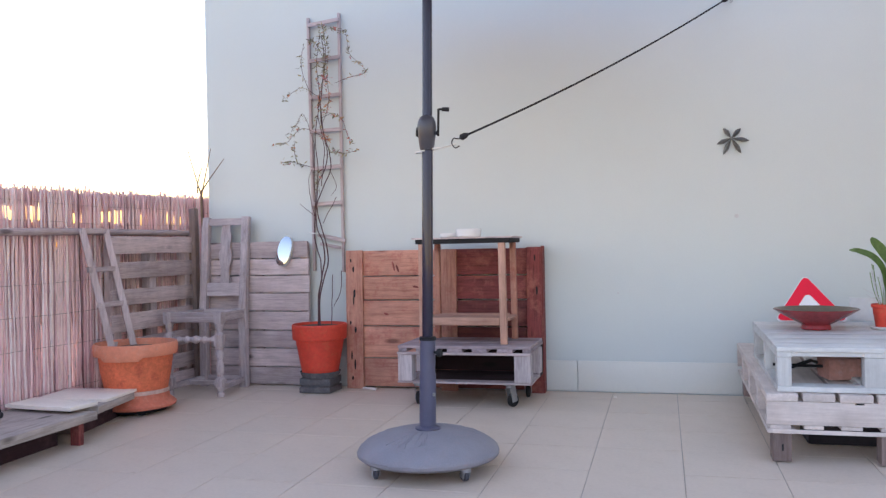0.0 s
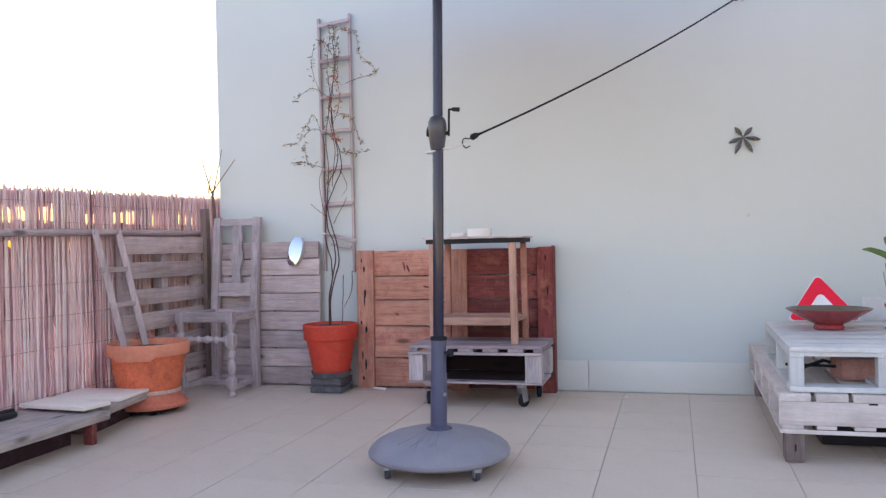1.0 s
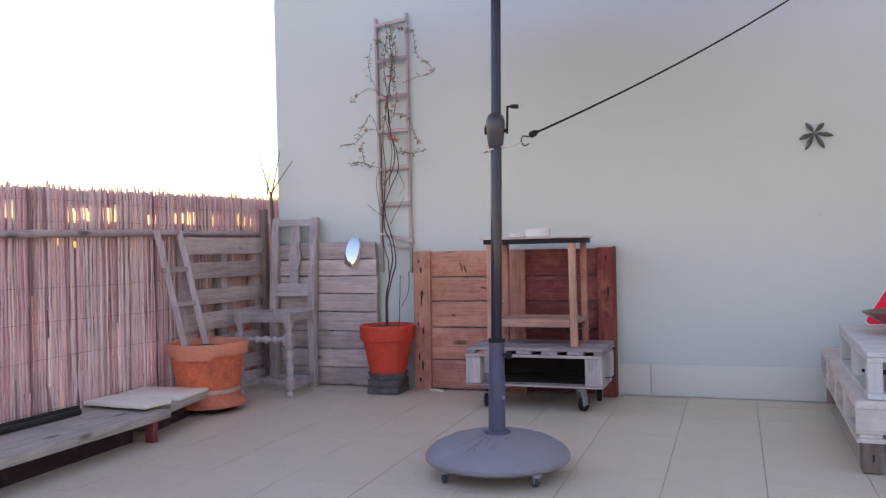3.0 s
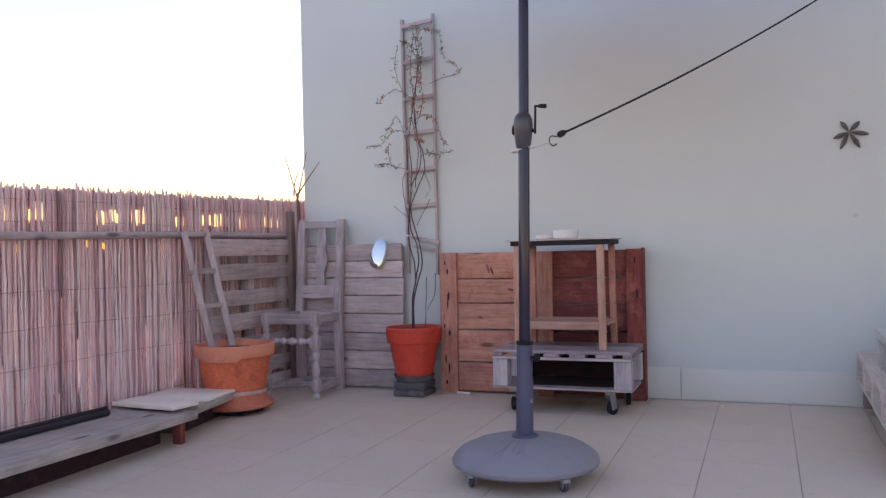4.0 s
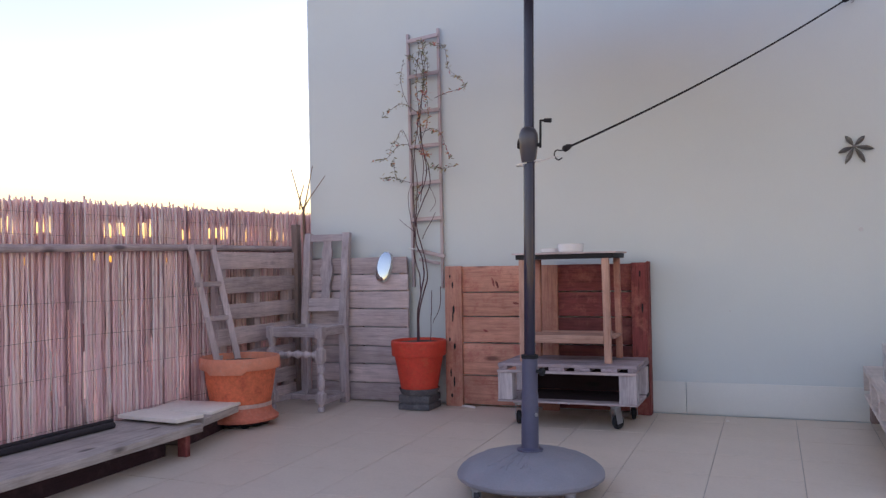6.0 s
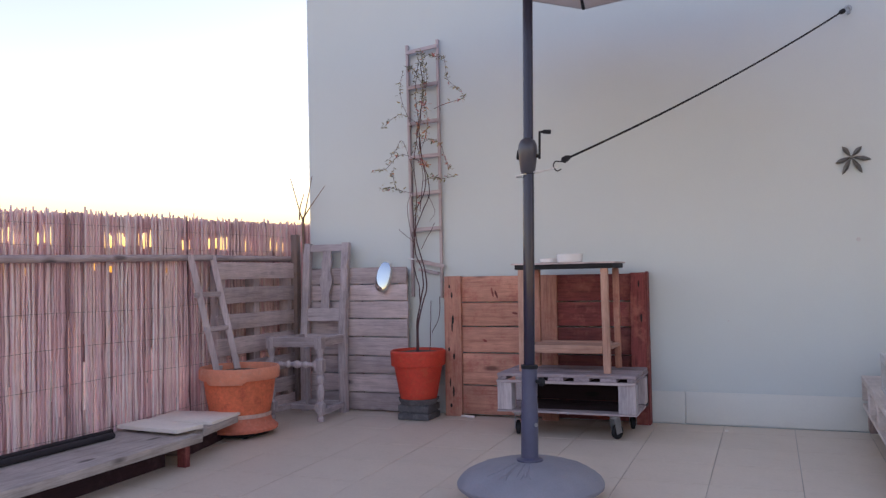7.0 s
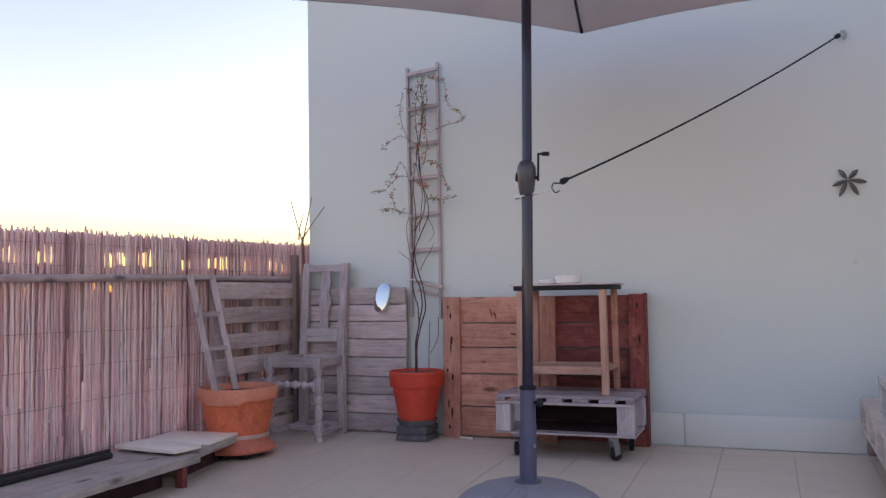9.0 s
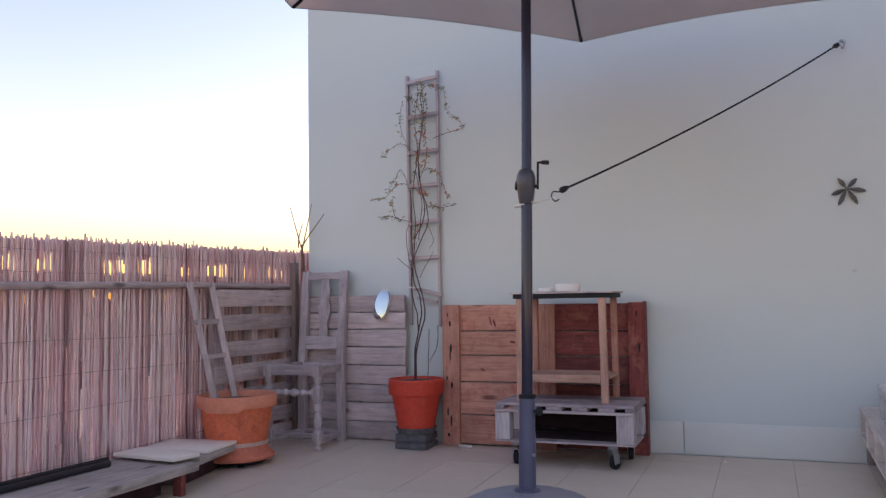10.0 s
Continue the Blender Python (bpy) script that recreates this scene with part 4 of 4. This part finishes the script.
for k in range(6):
    p = tip(k)
    q = [TOP.lerp(p, t) + Vector((0, 0, 0.05 * math.sin(math.pi * t) - 0.014)) for t in (0.03, 0.2, 0.4, 0.6, 0.8, 0.97)]
    rib = part("rib", tube(q, 0.0075, 8), POLE, umb, "dark metal rib")
    part("strut", tube([(0.043, 0, 2.2), q[2]], 0.005, 8), POLE, rib)
    part("rib_end", tube([p + (TOP - p).normalized() * 0.07 + Vector((0, 0, -0.008)), p + (TOP - p).normalized() * 0.012 + Vector((0, 0, -0.006))], [0.008, 0.009], 8), BLACK, rib, "black rib cap")
part("runner", lathe([(0.019, 2.17), (0.035, 2.17), (0.035, 2.22), (0.019, 2.23)], 20), PLASTIC, umb, "", pose(0.042, 0, 0))

# ---- elastic cord from the pole to the wall ----
TIE = Vector((UX + 0.02, UY, UZ + 1.183))
HOOK = Vector((0.640, WALL_Y - 0.012, 2.097))
way = (HOOK - TIE).normalized()
A = TIE + way * 0.19 + Vector((0, 0, -0.012))
C = HOOK - way * 0.05
cord = thing("elastic_cord", pose(*A), "black elastic cord with steel hooks from pole to wall", "cord")
part("cord", tube([(C - A) * (i / 24) + Vector((0, 0, -0.112 * (i / 24) * (1 - i / 24))) for i in range(25)], 0.0044, 8), BLACK, cord)
up = Vector((0, 0, 1))
side = (up - way * up.dot(way)).normalized()


def hook_at(o, d, s):
    return tube(curve_points([o, o + d * 0.022, o + d * 0.046 + s * 0.010, o + d * 0.062 - s * 0.004, o + d * 0.054 - s * 0.025, o + d * 0.032 - s * 0.026]), 0.0026, 8)


part("hook", hook_at(Vector((0, 0, 0)), -way, side), IRON, cord, "open wire hook")
part("end_knob", tube([-way * 0.014, -way * 0.006, way * 0.012, way * 0.028], [0.006, 0.0125, 0.012, 0.006], 12), BLACK, cord, "black end knob")
part("end_knob", tube([C - A - way * 0.028, C - A - way * 0.012, C - A + way * 0.006, C - A + way * 0.014], [0.006, 0.012, 0.0125, 0.006], 12), BLACK, cord, "black end knob")
part("hook", hook_at(C - A, way, side), STEEL, cord, "open wire hook")
eye = thing("wall_eye", pose(HOOK.x, WALL_Y, HOOK.z), "small steel screw eye in the white wall", "hook")
part("ring", tube([Vector((0.016 * math.cos(a), -0.014 + 0.004 * math.sin(a), 0.016 * math.sin(a))) for a in (2 * math.pi * k / 20 for k in range(20))], 0.0022, 8, closed=True), STEEL, eye)
part("screw", tube([(0, -0.008, -0.016), (0, 0.0, -0.016)], 0.003, 8), STEEL, eye)
tie = thing("white_string", pose(*TIE), "loop of white string tied round the parasol pole", "string")
loop = [Vector((-0.02 + 0.0245 * math.cos(a), 0.0245 * math.sin(a), 0.004 * math.cos(a))) for a in (2 * math.pi * k / 24 for k in range(24))]
part("loop", tube(loop, 0.003, 8, closed=True), STRING, tie)
part("tail", tube([(0.0, 0.008, 0.0), A - TIE - way * 0.045 + side * -0.012], 0.003, 6), STRING, tie)
part("tail", tube([(0.003, -0.006, 0.0), (0.03, -0.01, 0.012), (0.052, -0.012, 0.012)], 0.002, 6), STRING, tie)

# ---- small grey marks on the wall ----
for x, z, k in ((0.036, 0.557, 0.005), (0.65, 0.957, 0.011)):
    single("wall_plug", lathe([(0, 0), (k, 0), (k * 0.9, 0.002), (0, 0.0025)], 12), SLATE, pose(x, WALL_Y - 0.0005, z, 90, 0, 0), "small grey mark on the white wall", "wall plug", kind="structure")

# ---- metal star flower on the wall ----
star = thing("wall_star", pose(0.630, WALL_Y, 1.362), "small grey metal flower ornament with six petals on the wall", "ornament")


def petal():
    bm = bmesh.new()
    rows = []
    for t, w, y in ((0.0, 0.05, -0.012), (0.3, 0.7, -0.020), (0.6, 1.0, -0.022), (0.85, 0.55, -0.018), (1.0, 0.04, -0.012)):
        z = 0.003 + 0.077 * t
        rows.append([bm.verts.new((s * w * 0.0125, y + (0.006 if s else 0.0), z)) for s in (-1, 0, 1)])
    for a, b in zip(rows, rows[1:]):
        for k in (0, 1):
            bm.faces.new((a[k], a[k + 1], b[k + 1], b[k]))
    bmesh.ops.solidify(bm, geom=bm.faces[:], thickness=0.0012)
    return bm


for a, s in ((44, 0.86), (101, 1.12), (150, 1.18), (206, 1.17), (249, 0.96), (325, 0.84)):
    part("petal", petal(), STARMETAL, star, "", pose(0, 0, 0, 0, a, 0) @ Matrix.Diagonal((1, 1, s, 1)))
part("centre", lathe([(0, 0.024), (0.008, 0.02), (0.009, 0.0), (0, 0.0)], 14), STARMETAL, star, "", pose(0, 0, 0, 90, 0, 0))

# ---- white pallet tables ----
LT = pose(0.633, 0.215, ground(0.22) + 0.002, 1.9, 0, 0)
low = thing("white_pallet", LT, "white-painted pallet platform on short wooden legs beside the wall", "pallet", "white pallets")
for i in range(9):
    x = 0.125 * i
    part("deck_board", box(x, x + 0.109, 0.0, 1.235, 0.228, 0.2555, 0.003, 0.0015, 8, i + 100), PINKWHITE["y"], low)
part("front_board", box(0.0, 1.12, 0.003, 0.026, 0.140, 0.2275, 0.003, 0.0015, 8, 110), PINKWHITE["x"], low)
part("rear_board", box(0.0, 1.12, 1.2, 1.223, 0.140, 0.2275, 0.003), PINKWHITE["x"], low)
for y in (0.29, 0.60, 0.9):
    part("cross_board", box(0.0, 1.12, y, y + 0.09, 0.205, 0.2275, 0.003), PINKWHITE["x"], low)
for i in range(3):
    for y in (0.31, 0.62, 0.92):
        part("block", box(0.002 + 0.49 * i, 0.10 + 0.49 * i, y, y + 0.07, 0.125, 0.2047, 0.003), PINKWHITE["y"], low)
    part("runner", box(0.002 + 0.49 * i, 0.10 + 0.49 * i, 0.004, 1.22, 0.108, 0.1245, 0.003), PINKWHITE["y"], low)
part("lower_board", box(0.02, 1.12, 0.0, 0.0035, 0.1085, 0.124, 0.001), PINKWHITE["x"], low)
for x in (0.02, 0.385, 0.98):
    for y in (0.008, 1.12):
        part("leg", box(x, x + 0.066, y, y + 0.075, 0.0, 0.1075, 0.004, 0.0015, 2, 115), LEGWOOD["z"], low, "unpainted brown wooden leg")
for x0, x1 in ((0.012, 0.084), (0.128, 0.195), (0.253, 0.324), (0.384, 0.47), (0.53, 0.61), (0.67, 0.74)):
    part("bottom_board_end", box(x0, x1, 0.006, 0.09, 0.1248, 0.1392, 0.002), PINKWHITE["y"], low)
part("hand_slot", box(0.300, 0.329, 0.0012, 0.0036, 0.2205, 0.2262, 0.0005), BLACK, low, "short black slot")
for x, z in ((0.052, 0.042), (0.40, 0.03)):
    part("crack", box(x, x + 0.006, 0.0065, 0.0085, z, z + 0.025, 0.0008), BLACK, low, "dark crack in the leg")
upper = thing("white_pallet", pose(0.674, 0.227, ground(0.22) + 0.2592, 1.3, 0, 0), "white-painted pallet used as a low table on the platform", "pallet", "white pallets")
for i in range(6):
    y = 0.0 + 0.138 * i
    part("deck_board", box(0.0, 0.9, y, y + 0.136, 0.150, 0.167, 0.003, 0.001, 6, i + 120), WHITE["x"], upper)
for x in (0.0, 0.295, 0.81):
    part("stringer", box(x, x + 0.08 if x else 0.052, 0.004, 0.826, 0.130, 0.1497, 0.003), WHITE["y"], upper)
    for y in (0.006, 0.38, 0.765):
        part("block", box(x + 0.001, (x + 0.079) if x else 0.051, y, y + 0.055, 0.0225, 0.1297, 0.003, 0.001, 2, 130), WHITE["z"], upper)
    part("runner", box(x, x + 0.08 if x else 0.052, 0.081, 0.826, 0.002, 0.0222, 0.003), WHITE["y"], upper)
part("front_runner", box(0.0, 0.9, 0.0, 0.08, 0.002, 0.0222, 0.003), WHITE["x"], upper)
part("front_board", box(0.052, 0.9, 0.006, 0.022, 0.133, 0.1498, 0.002), WHITE["x"], upper)


def on_upper(x, y):
    """Height of the upper white pallet's top."""
    return ground(0.22) + 0.2592 + 0.167 + (y - 0.227) * math.tan(radians(1.3)) + 0.001


bowl = thing("fruit_bowl", pose(0.900, 0.77, on_upper(0, 0.77)), "wide shallow red-brown glazed bowl on a foot", "bowl")
part("body", lathe([(0, 0.0), (0.058, 0.0), (0.062, 0.006), (0.056, 0.02), (0.075, 0.03), (0.125, 0.057), (0.162, 0.080), (0.171, 0.086), (0.166, 0.088)], 56), BOWLRED, bowl)
part("inside", lathe([(0.167, 0.0885), (0.12, 0.066), (0.07, 0.044), (0, 0.036)], 56), BOWLIN, bowl, "olive brown glazed inside")
tri = thing("warning_triangle", pose(0.925, 1.02, on_upper(0, 1.02) + 0.002, -42, 0, 0), "red and white warning triangle leaning behind the bowl", "warning triangle")


def triangle(r, d, y, hole=0.0):
    bm = bmesh.new()

    def ring(size, yy):
        out = []
        for k in range(3):
            a = radians(90 + 120 * k)
            c = Vector((math.cos(a), 0, math.sin(a))) * (size - 0.035)
            for s in range(-4, 5):
                b = a + radians(60) * s / 4
                out.append(bm.verts.new((c.x + 0.0175 * math.cos(b), yy, c.z + 0.0175 * math.sin(b))))
        return out

    f, g = ring(r, y), ring(r, y + d)
    n = len(f)
    for k in range(n):
        bm.faces.new((f[k], f[(k + 1) % n], g[(k + 1) % n], g[k]))
    if hole:
        h, j = ring(hole, y), ring(hole, y + d)
        for k in range(n):
            q = (k + 1) % n
            bm.faces.new((f[k], h[k], h[q], f[q]))
            bm.faces.new((g[k], g[q], j[q], j[k]))
            bm.faces.new((h[k], j[k], j[q], h[q]))
    else:
        bm.faces.new(f)
        bm.faces.new(g[::-1])
    return bm


TC = pose(0, 0, 0.096)
part("board", triangle(0.185, 0.006, 0.0), WHITEPAINT, tri, "white board", TC)
part("red_band", triangle(0.178, 0.003, -0.0032, 0.078), REDPAINT, tri, "red reflective band", TC)
single("grey_slab", box(-0.12, 0.12, -0.006, 0.006, 0, 0.105, 0.003), SLATE, pose(1.21, 1.06, on_upper(0, 1.06) + 0.002, -5, 0, 0), "pale grey slab standing behind the bowl", "slab")
orchid = thing("potted_plant", pose(1.17, 0.78, on_upper(0, 0.78)), "small green strap-leaved plant in an orange pot on a white saucer", "potted plant")
part("saucer", lathe([(0, 0), (0.05, 0), (0.062, 0.012), (0.058, 0.013), (0.046, 0.004), (0, 0.004)], 32), CERAMIC, orchid, "white saucer")
part("pot", lathe([(0, 0.005), (0.036, 0.005), (0.048, 0.09), (0.052, 0.092), (0.053, 0.105), (0.048, 0.106), (0.045, 0.09), (0, 0.088)], 32), RED_CLAY, orchid, "orange pot")


def strap(pts, w):
    bm = bmesh.new()
    p = curve_points(pts, 5)
    rows = []
    for i, q in enumerate(p):
        t = i / (len(p) - 1)
        d = (p[min(i + 1, len(p) - 1)] - p[max(i - 1, 0)]).normalized()
        s = d.cross(Vector((0.3, -1, 0.35))).normalized()
        k = 0.72 * w * max(0.04, math.sin(math.pi * (0.06 + 0.92 * t)) ** 0.7)
        rows.append([bm.verts.new(q - s * k), bm.verts.new(q + Vector((0, 0, -0.004))), bm.verts.new(q + s * k)])
    for a, b in zip(rows, rows[1:]):
        for k in (0, 1):
            bm.faces.new((a[k], a[k + 1], b[k + 1], b[k]))
    bmesh.ops.solidify(bm, geom=bm.faces[:], thickness=0.0015)
    return bm


for pts, w in (([(0, 0, 0.10), (0.0, -0.01, 0.23), (-0.04, -0.02, 0.30), (-0.10, -0.03, 0.330), (-0.14, -0.035, 0.335)], 0.021), ([(0, 0, 0.10), (0.03, 0.0, 0.25), (0.0, 0.0, 0.32), (-0.035, -0.005, 0.365), (-0.05, -0.005, 0.385)], 0.034),
               ([(0, 0, 0.10), (0.03, -0.02, 0.22), (0.08, -0.03, 0.29), (0.14, -0.04, 0.28)], 0.03), ([(0, 0, 0.10), (0.03, 0.03, 0.22), (0.06, 0.05, 0.31), (0.10, 0.07, 0.34)], 0.028),
               ([(0, 0, 0.10), (0.02, -0.04, 0.24), (0.01, -0.07, 0.29), (-0.01, -0.10, 0.28)], 0.028)):
    part("leaf", strap(pts, w), LEAF, orchid)
random.seed(11)
for k in range(16):
    a = random.uniform(0, 6.28)
    r = random.uniform(0.012, 0.05)
    q = Vector((r * math.cos(a), r * math.sin(a), 0))
    part("stem", tube(curve_points([(q.x * 0.4, q.y * 0.4, 0.088), (q.x, q.y, 0.16), (q.x * 1.1 - 0.01, q.y, random.uniform(0.21, 0.28))]), 0.0018, 5), SLATE if k % 3 else LEAF, orchid, "thin pale aerial stem")
for z, dx in ((0.16, -0.085), (0.135, -0.075), (0.2, -0.06)):
    part("stem", tube(curve_points([(0, 0, 0.1), (dx * 0.5, -0.01, z - 0.015), (dx, -0.015, z + 0.012)]), 0.0014, 5), SLATE, orchid, "thin pale aerial stem")
single("brick", box(-0.085, 0.085, -0.05, 0.05, 0, 0.09, 0.014, 0.008, 3, 140), BRICK, pose(0.955, 0.50, ground(0.22) + 0.272, 2, 0, 14), "worn clay brick stored under the white pallet table", "brick")
single("black_stick", tube([(-0.14, 0.09, 0.01), (-0.02, 0.0, 0.075), (0.0, -0.02, 0.07)], 0.007, 8), BLACK, pose(0.85, 0.48, ground(0.22) + 0.270), "black stick stored under the white pallet table", "stick", "black sticks under the table")
single("black_stick", tube([(-0.10, 0.02, 0.055), (0.09, 0.02, 0.05)], 0.006, 8), BLACK, pose(0.79, 0.46, ground(0.22) + 0.272), "black stick stored under the white pallet table", "stick", "black sticks under the table")
single("dark_crate", box(-0.16, 0.16, -0.11, 0.11, 0, 0.075, 0.01), DARKROD, pose(0.98, 0.62, ground(0.6)), "dark flat crate pushed under the white platform", "crate")
single("wood_chip", box(-0.04, 0.04, -0.006, 0.006, 0, 0.014, 0.005, 0.004, 3, 141), PINKWHITE["x"], pose(-1.365, 1.388, ground(1.388), 0, 2, 0), "pale wood offcut at the foot of the brown pallet", "wood offcut")
single("pebble", box(-0.007, 0.007, -0.006, 0.006, 0, 0.008, 0.003), STONE, pose(0.018, 1.36, ground(1.36)), "tiny pale crumb on the floor", "crumb")

# ---- reed fence ----
fence = thing("reed_fence", PLAIN, "tall dried reed screen along the terrace edge", "fence", kind="structure")
random.seed(3)


def top_z(y):
    return 1.152 + 0.021 * y


def cane(h, r, bend, seed):
    z = [q * h / 14 for q in range(15)]
    rnd = random.Random(seed)
    pts, k, y = [], [], 0.0
    for i, q in enumerate(z):
        y = 0.6 * y + rnd.gauss(0, 0.0015)
        pts.append((bend * 0.4 * math.sin(2.2 * q / h + seed) + rnd.gauss(0, 0.0016), bend * 0.6 * math.cos(1.7 * q / h + seed) + y, q))
        k.append(rnd.choice((0.75, 0.95, 1.0, 1.1)) if i < 14 else 0.6)
    return tube(pts, [r * q for q in k], 5)


CANES = []
for i in range(32):
    me = mesh_of("cane", cane(1.0, random.choice((0.0046, 0.0052, 0.0058, 0.0066)), 0.006, i), REED)
    smooth(me, 60)
    CANES.append(me)
def thin(y):
    """Where the rear canes are broken away, so that the sky shows between the front ones."""
    return noise.noise((0, y * 8.5, 0.5)) > -0.05 and noise.noise((4.0, y * 31, 0.5)) > -0.35


y = -0.72
while y < 1.95:
    h = top_z(y) + random.uniform(-0.014, 0.010) + (random.uniform(0.006, 0.018) if random.random() < 0.08 else 0)
    ob = new("reed", random.choice(CANES))
    ob.parent = fence
    ob.matrix_basis = pose(FENCE_X + random.uniform(-0.003, 0.003), y, -0.02, random.gauss(0, 0.45), random.gauss(0, 0.2), random.uniform(0, 360)) @ Matrix.Diagonal((random.uniform(0.85, 1.2), random.uniform(0.85, 1.2), h + 0.02, 1))
    y += random.uniform(0.0100, 0.0145) + (random.uniform(0.003, 0.007) if random.random() < (0.6 if thin(y) else 0.12) else 0)
verts, faces = [], []


def add_cane(x, y, z0, z1, r, lx, ly):
    b = len(verts)
    for z, o in ((z0, 0.0), (z1, 1.0)):
        for k in range(5):
            a = 1.2566 * k
            verts.append((x + r * math.cos(a) + lx * o, y + r * math.sin(a) + ly * o, z))
    for k in range(5):
        faces.append((b + k, b + (k + 1) % 5, b + 5 + (k + 1) % 5, b + 5 + k))
    faces.append(tuple(b + 5 + k for k in range(5)))


def broken_cane(x, y, top, r, lx, ly, holes):
    """A rear cane in pieces, with the stretches between its breaks left out."""
    z = -0.02
    for z0, z1 in holes + [(top, top)]:
        f = (z + 0.02) / 1.2
        add_cane(x + lx * f, y + ly * f, z, z0, r, lx * (z0 - z) / 1.2, ly * (z0 - z) / 1.2)
        z = z1


y = -4.25
while y < 2.4:
    holes = []
    if random.random() < 0.55:
        z = random.uniform(0.02, 0.4)
        holes.append((z, z + random.uniform(0.12, 0.4)))
    if random.random() < 0.03 or noise.noise((9.0, y * 14, 0.5)) > 0.42:
        z = random.uniform(0.845, 0.88)
        holes.append((z, z + random.uniform(0.015, 0.05)))
    if y > -0.74 and thin(y):
        z = random.uniform(0.982, 1.005)
        holes.append((z, min(z + random.uniform(0.055, 0.09), top_z(y) - 0.05)))
    for k in range(2):
        broken_cane(FENCE_X - 0.021 - 0.009 * k + random.uniform(-0.003, 0.003), y + 0.004 * k, top_z(y) + random.uniform(-0.022, -0.004), random.uniform(0.0048, 0.0060),
                    random.gauss(0, 0.003), random.gauss(0, 0.0015), holes)
    if y < -0.74 or y > 1.95:
        add_cane(FENCE_X, y + 0.002, -0.02, top_z(y) + random.uniform(-0.03, 0.02), random.uniform(0.0038, 0.006), 0, random.gauss(0, 0.006))
    y += random.uniform(0.0085, 0.0100)
me = bpy.data.meshes.new("reeds")
me.from_pydata(verts, [], faces)
me.materials.append(REED_BACK)
ob = new("reeds", me)
ob.parent = fence
tagged(ob, "dense rear layer of reeds", kind="stuff")
for z in (0.15, 0.375, 0.535, 0.69, 0.99, 1.085):
    p = [(FENCE_X + 0.0085 + 0.001 * math.sin(i * 2.1), -4.2 + 0.13 * i, z + 0.004 * math.sin(i * 0.7 + z * 9)) for i in range(49)]
    part("tie_wire", tube(p, 0.0009 if z < 0.9 else 0.0007, 5), WIRE, fence, "thin rusty tie wire")
part("rail", tube([(-2.622, -4.2, 0.925), (-2.622, -0.6, 0.925), (-2.622, 0.5, 0.943), (-2.622, 1.64, 0.948)], 0.0175, 12), GREY["y"], fence, "round weathered pole fixed along the reeds")

# ---- floor tiles ----
floor = single("floor", box(-2.9, 3.4, -4.3, WALL_Y, -0.03, -0.0032, 0), GROUT, pose(0, 0, 0, math.degrees(math.atan(SLOPE)), 0, 0), "pale grey-beige ceramic terrace floor tiles", "floor", kind="structure", soft=False)
P = 0.3325
tile_me = mesh_of("tile", box(0.0015, P - 0.0015, 0.0015, P - 0.0015, -0.012, 0.0, 0.0006), TILE)
far_v, far_f = [], []
for i in range(-9, 11):
    for j in range(-13, 5):
        x, y = P * i, P * j
        if j >= -4 and -8 <= i <= 6 and j < 4:
            ob = new("tile", tile_me)
            ob.parent = floor
            ob.matrix_basis = pose(x, y, 0.0003 * ((i * 7 + j * 5) % 4 - 3))
        else:
            y1 = min(y + P - 0.0012, WALL_Y - 0.012)
            b = len(far_v)
            far_v += [(x + 0.0012, y + 0.0012, 0), (x + P - 0.0012, y + 0.0012, 0), (x + P - 0.0012, y1, 0), (x + 0.0012, y1, 0),
                      (x + 0.0012, y + 0.0012, -0.012), (x + P - 0.0012, y + 0.0012, -0.012), (x + P - 0.0012, y1, -0.012), (x + 0.0012, y1, -0.012)]
            far_f += [(b, b + 1, b + 2, b + 3), (b, b + 4, b + 5, b + 1), (b + 1, b + 5, b + 6, b + 2), (b + 2, b + 6, b + 7, b + 3), (b + 3, b + 7, b + 4, b)]
me = bpy.data.meshes.new("tiles")
me.from_pydata(far_v, [], far_f)
me.materials.append(TILE_FAR)
ob = new("tiles", me)
ob.parent = floor
tagged(ob, "outer floor tiles", kind="stuff")
